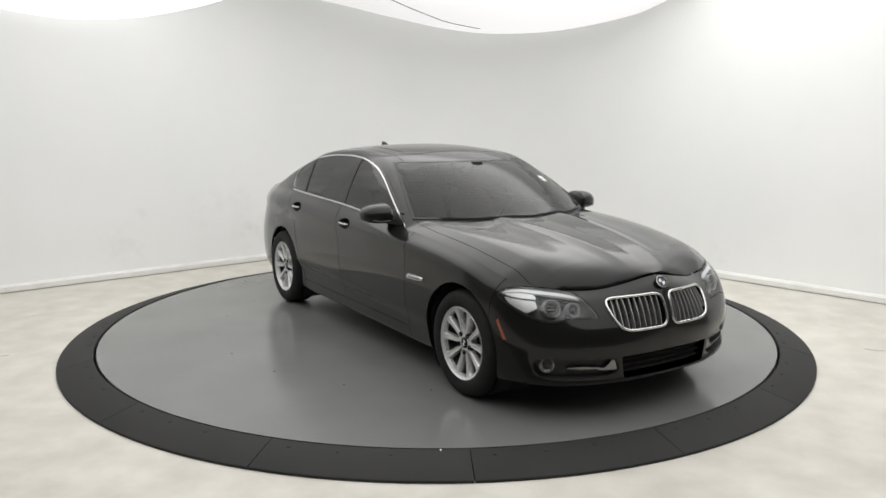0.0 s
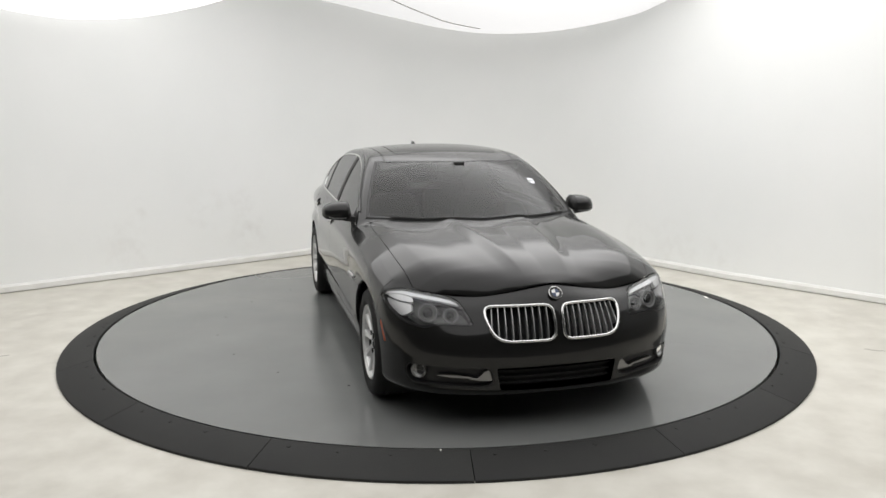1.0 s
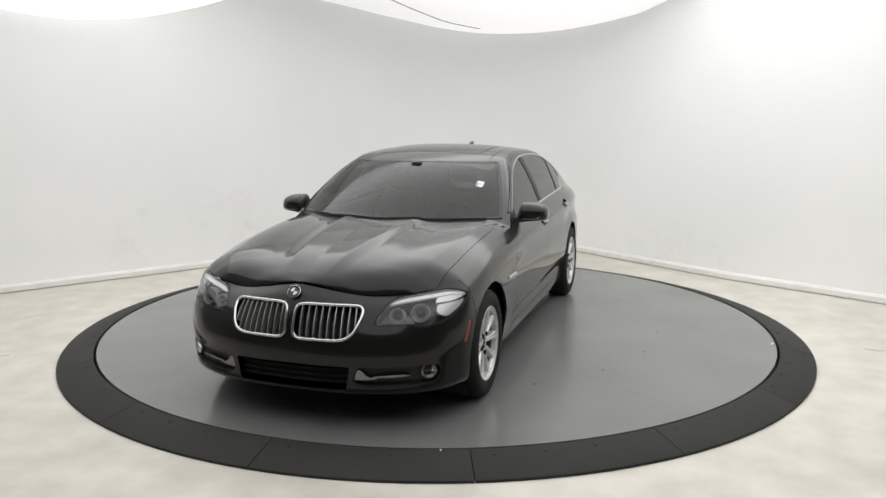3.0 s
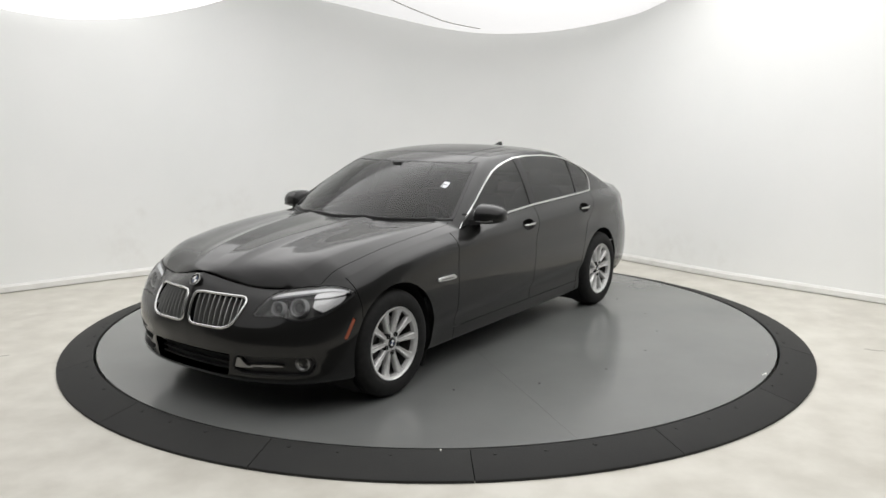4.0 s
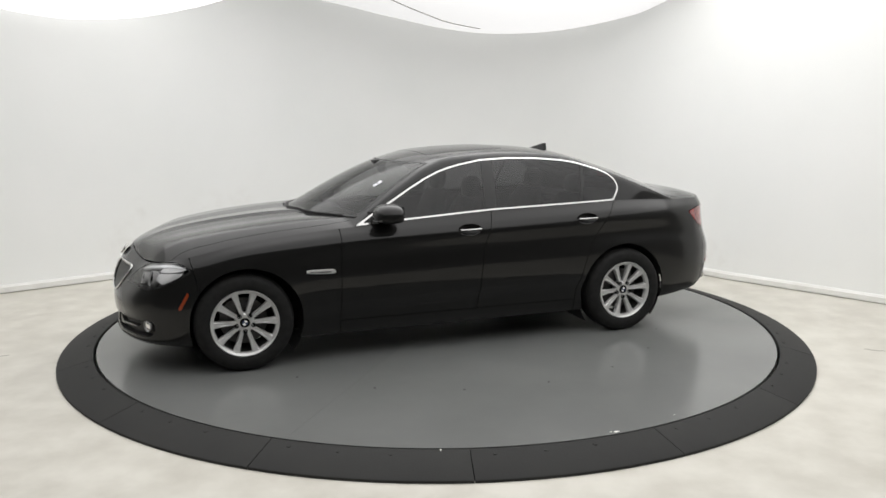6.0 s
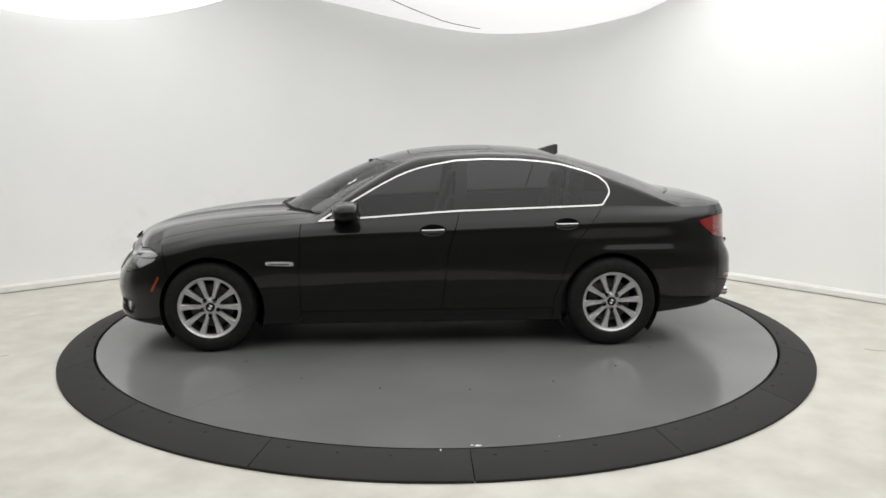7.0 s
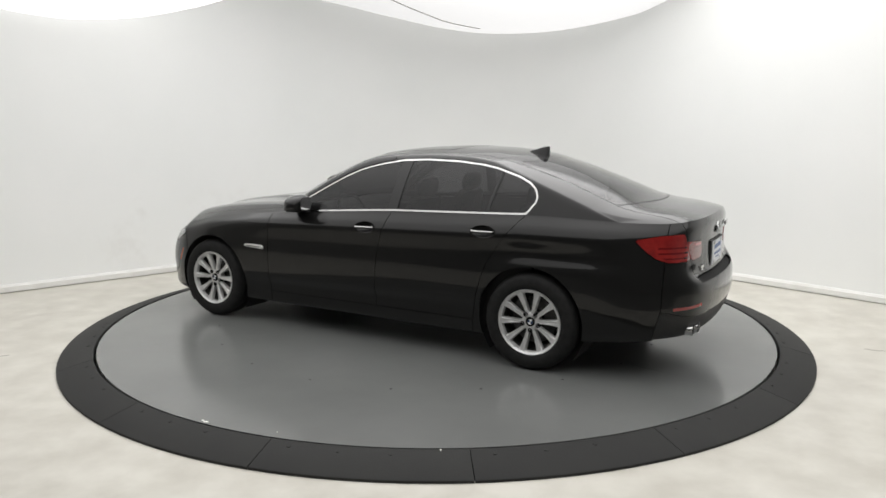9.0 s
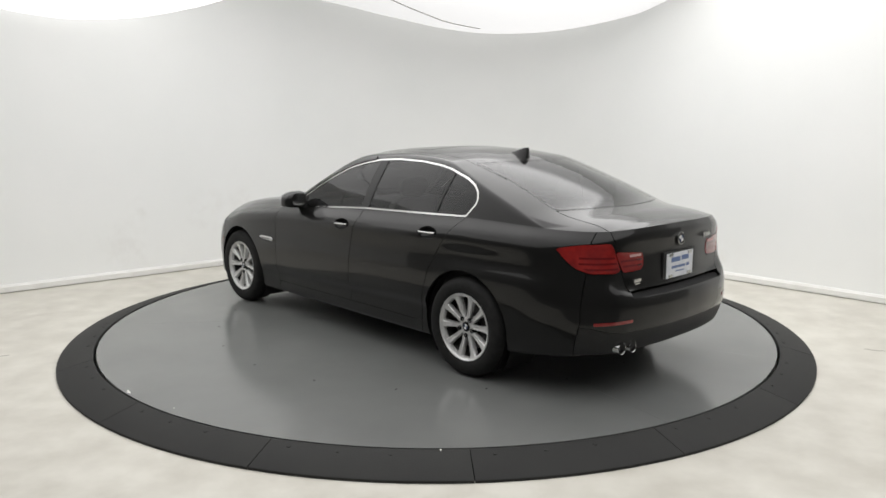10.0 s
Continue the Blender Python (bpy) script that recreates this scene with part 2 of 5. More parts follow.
def turntable():
    base = tagged(new("turntable"), "round grey painted turntable of steel plates with hairline joints", "turntable")
    for a, b in zip(JOINTS, JOINTS[1:] + (JOINTS[0] + 360,)):
        n = max(6, int((b - a) / 2))
        rows = (0.35, 0.9, 1.5, 2.1, R_DISC - 0.016)
        vs, fs = [], []
        for r_ in rows:
            g = 0.0006 / r_
            for i in range(n + 1):
                t = radians(a) + g + (radians(b - a) - 2 * g) * i / n
                vs.append((r_ * math.cos(t), r_ * math.sin(t), 0.0))
        m = n + 1
        for q in range(len(rows) - 1):
            for i in range(n):
                fs.append((q * m + i, q * m + m + i, q * m + m + i + 1, q * m + i + 1))
        k = len(vs)
        edge = [(len(rows) - 1) * m + i for i in range(m)] + [q * m + m - 1 for q in range(len(rows) - 2, -1, -1)] + list(range(m - 2, -1, -1)) + [q * m for q in range(1, len(rows) - 1)]
        vs += [(vs[i][0], vs[i][1], -0.05) for i in edge]
        for i in range(len(edge)):
            j = (i + 1) % len(edge)
            fs.append((edge[i], k + i, k + j, edge[j]))
        link("plate", data("plate", vs, fs, sharp=30), DISC, base)
    vs, fs = lathe([(0.001, 0.0), (0.347, 0.0), (0.347, -0.05)], 64)
    link("hub_plate", data("hub_plate", vs, fs, sharp=30), DISC, base)
    vs, fs = lathe([(0.001, -0.055), (R_DISC - 0.02, -0.055)], 96)
    link("sub_frame", data("sub_frame", vs, fs), RUBBER, base)
    screw = data("screw", *lathe([(0.0085, 0.0002), (0.0075, 0.0018), (0.003, 0.002), (0.001, 0.0006)], 12))
    screw.materials.append(RUBBER)
    for i in range(20):
        o = new("screw", screw)
        o.parent = base
        a = radians(93 + 18 * i)
        o.location = (1.825 * math.cos(a), 1.825 * math.sin(a), 0)
    rnd = random.Random(5)
    fleck = material("fleck_white", (0.75, 0.74, 0.70), 0.7)
    for x_, y_, size in ((-0.05, 2.674, 0.018), (-0.02, 2.670, 0.011), (-0.50, 2.585, 0.004)):
        vs = [(x_ + size * rnd.uniform(.5, 1.2) * math.cos(t), y_ + size * rnd.uniform(.3, .7) * math.sin(t), 0.0025) for t in [2 * math.pi * i / 9 for i in range(9)]]
        vs += [(p[0], p[1], 0.0002) for p in vs]
        link("paint_fleck", data("paint_fleck", vs, [tuple(range(9))] + [(i, i + 9, (i + 1) % 9 + 9, (i + 1) % 9) for i in range(9)], False), fleck, base)
    return base


TABLE = turntable()


def ring():
    base = tagged(new("ramp_ring"), "black rubber ramp ring round the turntable on the floor", "ramp")
    n = 16
    step = 2 * math.pi / n
    start = radians(-86.5)
    prof = [(R_RING, FLOOR_Z), (R_RING, FLOOR_Z + 0.014), (R_RING - 0.008, FLOOR_Z + 0.02), (R_DISC + 0.012, 0.004), (R_DISC + 0.004, 0.001), (R_DISC + 0.004, FLOOR_Z)]
    vs, fs = lathe(prof, 10, a0=0.0008, a1=step - 0.0008)
    m = len(prof)
    fs.append(tuple(range(m)))
    fs.append(tuple(10 * m + q for q in range(m))[::-1])
    me = data("segment", vs, fs, sharp=25)
    me.materials.append(RUBBER)
    for i in range(n):
        s = new("segment", me)
        s.parent = base
        s.rotation_euler = (0, 0, start + i * step)
    bolt = data("screw", *lathe([(0.013, -0.004), (0.012, 0.0025), (0.006, 0.003), (0.001, 0.0012)], 12))
    bolt.materials.append(RUBBER)
    slope = math.atan2(-FLOOR_Z - 0.02 + 0.004, R_RING - R_DISC - 0.02)
    for i in range(n):
        for d in (2.6, 8.2, 14.0):
            a = start + i * step + radians(d)
            q = new("screw", bolt)
            q.parent = base
            q.rotation_euler = (0, slope, a)
            q.location = (2.765 * math.cos(a), 2.765 * math.sin(a), 0.004 - (2.765 - R_DISC - 0.012) * math.tan(slope))
    bm = bmesh.new()
    box(bm, 0.011, 0.019, -2.735, -2.712, -0.004, 0.006, 0.002)
    part("paint_chip", bm, ENAMEL_CHIP, base, "small white paint chip", smooth=False)
    return base


ENAMEL_CHIP = material("chip_white", (0.75, 0.74, 0.70), 0.6)
RING = ring()


def floor_crack(points, k):
    """A hairline crack in the painted concrete, filled with dirt."""
    rnd = random.Random(k)
    pts = []
    for i in range(13):
        t = i / 12
        pts.append((points[0][0] + (points[1][0] - points[0][0]) * t, points[0][1] + (points[1][1] - points[0][1]) * t + rnd.uniform(-.012, .012), FLOOR_Z + 0.0005))
    vs, fs = sweep(pts, [(-.0035, -.002), (.0035, -.002), (.003, .0008), (-.003, .0008)])
    tagged(link("trim_crack_%d" % k, data("trim_crack", vs, fs), material("crack_dirt", (0.22, 0.20, 0.17), 0.9)), "hairline crack in the painted concrete floor", "crack", kind="structure")


floor_crack(((-3.62, -0.99), (-3.22, -0.86)), 1)
floor_crack(((3.30, -0.75), (3.62, -0.90)), 2)

# ---- the car's skin: half of it as smooth grids (x forward, y to its left, z up) ----
def pchip(xs, ys, x):
    """Monotone cubic through the points (xs, ys); ys may hold rows."""
    xs, ys, x = np.asarray(xs, float), np.asarray(ys, float), np.asarray(x, float)
    flip = xs[0] > xs[-1]
    if flip:
        xs, ys = xs[::-1], ys[::-1]
    h = np.diff(xs)
    col = (slice(None),) + (None,) * (ys.ndim - 1)
    d = np.diff(ys, axis=0) / h[col]
    m = np.zeros_like(ys)
    m[0], m[-1] = d[0], d[-1]
    a, b = d[:-1], d[1:]
    w1, w2 = (2 * h[1:] + h[:-1])[col], (h[1:] + 2 * h[:-1])[col]
    ok = a * b > 0
    m[1:-1] = np.where(ok, (w1 + w2) / (w1 / np.where(ok, a, 1) + w2 / np.where(ok, b, 1)), 0)
    i = np.clip(np.searchsorted(xs, x) - 1, 0, len(xs) - 2)
    t = (np.clip(x, xs[0], xs[-1]) - xs[i]) / h[i]
    t, hh = (t[..., None], h[i][..., None]) if ys.ndim > 1 else (t, h[i])
    return (ys[i] * (1 + 2 * t) * (1 - t) ** 2 + m[i] * hh * t * (1 - t) ** 2 + ys[i + 1] * t * t * (3 - 2 * t) - m[i + 1] * hh * t * t * (1 - t))


# widest outline of the body in plan, from the middle of the nose to the middle of the tail
OUTLINE = [(2.322, 0), (2.317, 0.15), (2.296, 0.33), (2.248, 0.505), (2.155, 0.695), (2.02, 0.826), (1.80, 0.906), (1.484, 0.928), (1.0, 0.931), (0.4, 0.931),
           (-0.4, 0.931), (-1.0, 0.931), (-1.484, 0.928), (-1.9, 0.905), (-2.2, 0.850), (-2.38, 0.762), (-2.497, 0.62), (-2.552, 0.40), (-2.573, 0.16), (-2.576, 0)]
# upright profiles: (way inward from the outline, height), from the lower edge to the shoulder
STATIONS = [
    ((2.322, 0), [(.16, .192), (.05, .207), (.016, .24), (.010, .31), (.006, .38), (.004, .43), (.008, .50), (.022, .58), (.052, .66), (.095, .735), (.150, .785)]),
    ((2.248, .50), [(.14, .19), (.045, .205), (.014, .24), (.010, .31), (.006, .38), (.0, .44), (.010, .51), (.045, .58), (.085, .64), (.118, .678), (.178, .722)]),
    ((2.02, .812), [(.14, .19), (.045, .205), (.015, .24), (.010, .31), (.005, .38), (.0, .45), (.004, .53), (.016, .60), (.038, .66), (.07, .71), (.135, .755)]),
    ((1.80, .900), [(.14, .18), (.045, .195), (.015, .24), (.006, .31), (.003, .38), (.0, .46), (.002, .54), (.006, .61), (.014, .68), (.030, .735), (.085, .795)]),
    ((1.484, .928), [(.12, .18), (.045, .195), (.015, .25), (.006, .32), (.003, .40), (.0, .49), (.001, .58), (.004, .67), (.010, .745), (.028, .81), (.095, .862)]),
    ((1.0, .931), [(.12, .18), (.06, .20), (.04, .28), (.032, .34), (.010, .43), (.004, .52), (.002, .62), (.007, .71), (.007, .805), (.026, .865), (.095, .918)]),
    ((.715, .928), [(.12, .18), (.06, .20), (.045, .28), (.042, .345), (.011, .43), (.006, .52), (.004, .62), (.010, .73), (.007, .835), (.026, .885), (.086, .942)]),
    ((-.2, .93), [(.12, .18), (.06, .20), (.045, .28), (.044, .36), (.011, .445), (.006, .53), (.004, .63), (.011, .76), (.007, .868), (.026, .92), (.082, .998)]),
    ((-1.0, .931), [(.12, .18), (.06, .20), (.045, .28), (.040, .38), (.007, .47), (.003, .55), (.003, .64), (.012, .78), (.008, .892), (.026, .945), (.088, 1.028)]),
    ((-1.484, .928), [(.12, .20), (.05, .215), (.02, .28), (.010, .36), (.003, .46), (.0, .56), (.0, .69), (.030, .80), (.018, .905), (.036, .965), (.105, 1.045)]),
    ((-1.9, .905), [(.12, .23), (.04, .245), (.015, .30), (.006, .38), (.001, .47), (.0, .57), (.002, .69), (.032, .80), (.026, .905), (.046, .965), (.120, 1.035)]),
    ((-2.2, .850), [(.12, .26), (.04, .275), (.015, .33), (.005, .40), (.0, .49), (.0, .58), (.008, .67), (.028, .78), (.046, .89), (.064, .960), (.130, 1.028)]),
    ((-2.38, .762), [(.12, .28), (.05, .295), (.025, .34), (.008, .41), (.0, .50), (.0, .59), (.012, .67), (.040, .78), (.058, .89), (.070, .965), (.118, 1.030)]),
    ((-2.552, .40), [(.14, .29), (.06, .305), (.035, .35), (.010, .42), (.0, .50), (.002, .58), (.014, .635), (.073, .682), (.084, .86), (.074, .985), (.092, 1.044)]),
    ((-2.576, 0), [(.14, .29), (.06, .305), (.035, .35), (.010, .42), (.0, .50), (.002, .58), (.014, .635), (.076, .682), (.088, .86), (.078, .99), (.096, 1.048)]),
]
CENTRE_HOOD = [(2.30, .73), (2.19, .785), (2.10, .834), (1.90, .897), (1.50, .967), (1.10, 1.005), (.90, 1.011), (.5, 1.008)]
CENTRE_TRUNK = [(-1.5, 1.14), (-1.9, 1.125), (-2.10, 1.118), (-2.25, 1.104), (-2.40, 1.072), (-2.48, 1.042), (-2.6, 0.99)]
CENTRE_ROOF = [(1.6, .60), (1.30, .825), (1.05, .982), (.80, 1.126), (.55, 1.254), (.41, 1.316), (.30, 1.358), (.18, 1.394), (.03, 1.428), (-.3, 1.462), (-.585, 1.471), (-.82, 1.464),
               (-1.1, 1.432), (-1.30, 1.384), (-1.50, 1.328), (-1.74, 1.249), (-2.07, 1.125), (-2.4, .99), (-2.7, .85)]


def arc_points(pts, n):
    """A smooth curve through pts, at n even steps of length; and a map from pts to lengths."""
    p = np.array(pts, float)
    c = np.concatenate([[0], np.cumsum(np.hypot(*np.diff(p, axis=0).T))])
    u = np.linspace(0, c[-1], n * 6)
    q = np.stack([pchip(c, p[:, 0], u), pchip(c, p[:, 1], u)], -1)
    a = np.concatenate([[0], np.cumsum(np.hypot(*np.diff(q, axis=0).T))])
    s = np.linspace(0, a[-1], n)
    return np.stack([np.interp(s, a, q[:, 0]), np.interp(s, a, q[:, 1])], -1), s


def smin(a, b, k):
    h = np.clip(0.5 + 0.5 * (b - a) / k, 0, 1)
    return b * (1 - h) + a * h - k * h * (1 - h)


def smax(a, b, k):
    return -smin(-a, -b, k)


def smooth_step(a, b, x):
    t = np.clip((x - a) / (b - a), 0, 1)
    return t * t * (3 - 2 * t)


def top_height(x, y, yT, zT):
    """Height of hood, greenhouse and trunk over the plan."""
    w = np.clip(y / yT, 0, 1)
    front = pchip([p[0] for p in CENTRE_HOOD], [p[1] for p in CENTRE_HOOD], x)
    rear = pchip([p[0] for p in CENTRE_TRUNK], [p[1] for p in CENTRE_TRUNK], x)
    zc = np.where(x > -0.3, front, rear)
    fall = np.where(x > -0.3, 0.50 * w ** 2 + 0.50 * w ** 5, 0.45 * w ** 2 + 0.55 * w ** 5)
    deck = zT + (zc - zT) * (1 - fall)
    # the hood's raised middle between two creases that run from the nose to the windscreen's corners
    crease = 0.115 + 0.15 * np.clip((2.2 - x) / 1.25, 0, 1) ** 0.9
    ridge = np.where(y > crease, np.clip(1 - (y - crease) / 0.085, 0, 1) ** 1.4, np.clip(1 - (crease - y) / 0.22, 0, 1) ** 1.2)
    deck = deck + np.where(x > 0, 0.013 * ridge * smooth_step(2.18, 1.85, x), 0)
    outer = pchip([.6, .78, 1.16, 1.55, 1.89, 2.1], [.72, .712, .705, .675, .625, .52], x)
    fold = np.where(y > outer, np.clip((yT - y) / np.maximum(yT - outer, 0.02), 0, 1), smooth_step(0.30, 0.0, outer - y))
    deck = deck + np.where(x > 0, 0.021 * fold * smooth_step(2.15, 1.85, x), 0)
    sweep_ = np.where(x > -0.5, 0.42 * smooth_step(-0.5, 0.3, x), -0.26 * smooth_step(-0.6, -1.5, x))
    roof = pchip([p[0] for p in CENTRE_ROOF], [p[1] for p in CENTRE_ROOF], x + sweep_ * y * y) - (0.030 + 0.012 * smooth_step(0.0, -0.3, x) * smooth_step(-1.2, -0.7, x)) * (y / 0.6) ** 2.4
    q = np.maximum(yT - y, 0)
    side = zT + 2.45 * q - 2.9 * q * q
    k = 0.032 * np.clip(q / 0.04, 0.02, 1)
    green = smin(np.where(q > 0.42, 9.0, side), roof, k)
    soft = np.where(x < -1.2, 0.05, 0.012) * np.clip(q / 0.05, 0.02, 1)
    return smax(deck, green, soft)


def skin(ns=420, nv=46, nw=76):
    """Half the skin: vertices, normals, quads of the side and of the top, and the length along the outline at each vertex."""
    B, s = arc_points(OUTLINE, ns)
    t = np.gradient(B, axis=0)
    t /= np.linalg.norm(t, axis=1)[:, None]
    inward = np.stack([t[:, 1], -t[:, 0]], -1)       # the outline runs from nose to tail on the left: inward is to its left hand
    inward *= np.where((inward * (B - np.array([0, 0]))).sum(1) > 0, -1, 1)[:, None]
    inward[0], inward[-1] = (-1, 0), (1, 0)
    ss = [s[np.argmin(((B - np.array(p)) ** 2).sum(1))] for p, _ in STATIONS]
    ss[0], ss[-1] = s[0], s[-1]
    ctrl = np.array([q for _, q in STATIONS])          # stations, points, 2
    prof = pchip(ss, ctrl.reshape(len(ss), -1), s).reshape(ns, -1, 2)
    vi = np.linspace(0, ctrl.shape[1] - 1, nv)
    prof = pchip(np.arange(ctrl.shape[1]), prof.transpose(1, 0, 2).reshape(ctrl.shape[1], -1), vi).reshape(nv, ns, 2).transpose(1, 0, 2)
    S = np.empty((ns, nv, 3))
    S[..., :2] = B[:, None] + inward[:, None] * prof[..., :1]
    S[..., 2] = prof[..., 1]
    S[0, :, 1] = S[-1, :, 1] = 0
    S[..., 1] = np.maximum(S[..., 1], 0)
    T = S[:, -1]
    w = np.linspace(0, 1, nw) ** 1.35
    y = T[:, None, 1] * (1 - w)[None]
    x = np.repeat(T[:, None, 0], nw, 1)
    z = top_height(x, y, np.maximum(T[:, None, 1], 1e-4), T[:, None, 2])
    z[:, 0] = T[:, 2]
    P = np.concatenate([S, np.stack([x, y, z], -1)[:, 1:]], 1)        # rows of nv + nw - 1
    n = nv + nw - 1
    idx = np.arange(ns * n).reshape(ns, n)
    quads = np.stack([idx[:-1, :-1], idx[1:, :-1], idx[1:, 1:], idx[:-1, 1:]], -1)
    du, dv = np.gradient(P, axis=0), np.gradient(P, axis=1)
    V = P.reshape(-1, 3)
    F = quads.reshape(-1, 4)
    fn = np.cross(V[F[:, 2]] - V[F[:, 0]], V[F[:, 3]] - V[F[:, 1]])
    N = np.zeros_like(V)
    for c in range(4):
        np.add.at(N, F[:, c], fn)
    N[V[:, 1] < 1e-6, 1] = 0
    N /= np.maximum(np.linalg.norm(N, axis=1), 1e-12)[:, None]
    mid = idx[ns // 2, nv // 2]
    if N[mid, 1] < 0:
        N, quads = -N, quads[..., ::-1]
    return V, N, quads[:, :nv - 1].reshape(-1, 4), quads[:, nv - 1:].reshape(-1, 4), np.repeat(s, n)
# ---- cutting the skin into panels ----
class Sheet:
    """A piece of skin: vertices, normals, the length along the outline, faces."""

    def __init__(self, V, N, U, F):
        self.V, self.N, self.U, self.F = V, N, U, F

    def tidy(self):
        used = np.unique(np.concatenate([np.array(f) for f in self.F])) if self.F else np.array([], int)
        back = np.full(len(self.V), -1)
        back[used] = np.arange(len(used))
        return Sheet(self.V[used], self.N[used], self.U[used], [[int(back[i]) for i in f] for f in self.F])


def cut(m, g):
    """The part of the sheet where the field g (a value at each vertex) is above zero."""
    F, pos = [], g > 0
    V, N, U, made = [], [], [], {}
    n0 = len(m.V)
    for f in m.F:
        k = [pos[i] for i in f]
        if all(k):
            F.append(f)
        elif any(k):
            out = []
            for a, b in zip(f, f[1:] + f[:1]):
                if pos[a]:
                    out.append(a)
                if pos[a] != pos[b]:
                    key = (a, b) if a < b else (b, a)
                    if key not in made:
                        t = g[key[0]] / (g[key[0]] - g[key[1]])
                        made[key] = n0 + len(V)
                        V.append(m.V[key[0]] * (1 - t) + m.V[key[1]] * t)
                        N.append(m.N[key[0]] * (1 - t) + m.N[key[1]] * t)
                        U.append(m.U[key[0]] * (1 - t) + m.U[key[1]] * t)
                    out.append(made[key])
            if len(out) > 2:
                F.append(out)
    if V:
        N = np.array(N)
        N /= np.maximum(np.linalg.norm(N, axis=1), 1e-9)[:, None]
        m = Sheet(np.vstack([m.V, V]), np.vstack([m.N, N]), np.concatenate([m.U, U]), F)
    else:
        m = Sheet(m.V, m.N, m.U, F)
    return m.tidy()


def band(m, field, low, high):
    """The strip of a sheet in which field(sheet) lies between two values."""
    m = cut(m, field(m) - low)
    return cut(m, high - field(m))


def height(m):
    return m.V[:, 2]


def along(m):
    return m.U


GAP = 0.0024


def split(m, g, gap=GAP):
    """Both sides of a shut line: where g is above, and where it is below zero, with a gap between."""
    return cut(m, g - gap), cut(m, -g - gap)


def polygon(points, x, y, round_=0.0):
    """Signed distance to a closed outline, above zero inside; corners are rounded."""
    p = np.array(points, float)
    if round_:
        q = []
        for i in range(len(p)):
            a, b, c = p[i - 1], p[i], p[(i + 1) % len(p)]
            r0 = min(round_, 0.45 * np.linalg.norm(a - b)) / max(np.linalg.norm(a - b), 1e-9)
            r1 = min(round_, 0.45 * np.linalg.norm(c - b)) / max(np.linalg.norm(c - b), 1e-9)
            s, e = b + (a - b) * r0, b + (c - b) * r1
            for t in (0, 0.2, 0.4, 0.6, 0.8, 1):
                q.append(s * (1 - t) ** 2 + 2 * b * t * (1 - t) + e * t * t)
        p = np.array(q)
    X = np.stack([x, y], -1)
    best, inside = np.full(len(X), 1e9), np.zeros(len(X), bool)
    for a, b in zip(p, np.roll(p, -1, 0)):
        d = b - a
        t = np.clip(((X - a) @ d) / max(d @ d, 1e-12), 0, 1)
        best = np.minimum(best, ((X - a - t[:, None] * d) ** 2).sum(1))
        if a[1] != b[1]:
            cross = ((a[1] > X[:, 1]) != (b[1] > X[:, 1])) & (X[:, 0] < (b[0] - a[0]) * (X[:, 1] - a[1]) / (b[1] - a[1]) + a[0])
            inside ^= cross
    return np.sqrt(best) * np.where(inside, 1, -1)


def islands(m):
    """The separate pieces of a sheet, the largest first."""
    root = list(range(len(m.V)))

    def find(i):
        while root[i] != i:
            root[i] = root[root[i]]
            i = root[i]
        return i

    for f in m.F:
        for i in f[1:]:
            root[find(i)] = find(f[0])
    groups = {}
    for f in m.F:
        groups.setdefault(find(f[0]), []).append(f)
    return [Sheet(m.V, m.N, m.U, g).tidy() for g in sorted(groups.values(), key=len, reverse=True)]


def flipped(m):
    k = np.array([1, -1, 1])
    return Sheet(m.V * k, m.N * k, m.U, [f[::-1] for f in m.F])


def joined(*ms):
    """Sheets put together; vertices in the same place become one."""
    V = np.vstack([m.V for m in ms])
    N = np.vstack([m.N for m in ms])
    U = np.concatenate([m.U for m in ms])
    F, o = [], 0
    for m in ms:
        F += [[i + o for i in f] for f in m.F]
        o += len(m.V)
    _, first, back = np.unique(np.round(V, 5), axis=0, return_index=True, return_inverse=True)
    back = back.ravel()
    G = []
    for f in F:
        g = []
        for i in f:
            j = int(back[i])
            if j not in g:
                g.append(j)
        if len(g) > 2:
            G.append(g)
    return Sheet(V[first], N[first], U[first], G)


def whole(m):
    """A panel on the middle line: the half and its mirror image."""
    return joined(m, flipped(m))


def panel(name, m, mat, parent, depth=0.018, proud=0.0, label=""):
    """A sheet as a solid-edged panel: its skin, and its rim turned inward."""
    V = m.V + m.N * proud
    count = {}
    for f in m.F:
        for a, b in zip(f, f[1:] + f[:1]):
            key = (a, b) if a < b else (b, a)
            count[key] = None if key in count else (a, b)
    rim = [e for e in count.values() if e]
    verts, norms, faces = [V], [m.N], [list(f) for f in m.F]
    if depth and rim:
        n, extra, en = len(V), [], []
        A = np.array(rim)
        d = V[A[:, 1]] - V[A[:, 0]]
        out = np.cross(d, m.N[A[:, 0]])
        out /= np.maximum(np.linalg.norm(out, axis=1), 1e-9)[:, None]
        for i, (a, b) in enumerate(rim):
            extra += [V[a], V[b], V[b] - m.N[b] * depth, V[a] - m.N[a] * depth]
            en += [out[i]] * 4
            faces.append([n + 4 * i + 1, n + 4 * i, n + 4 * i + 3, n + 4 * i + 2])
        verts.append(np.array(extra))
        norms.append(np.array(en))
    verts, norms = np.vstack(verts), np.vstack(norms)
    me = data(name, verts, faces, sharp=None)
    me.normals_split_custom_set_from_vertices([tuple(map(float, v)) for v in norms])
    return link(name, me, mat, parent, label)


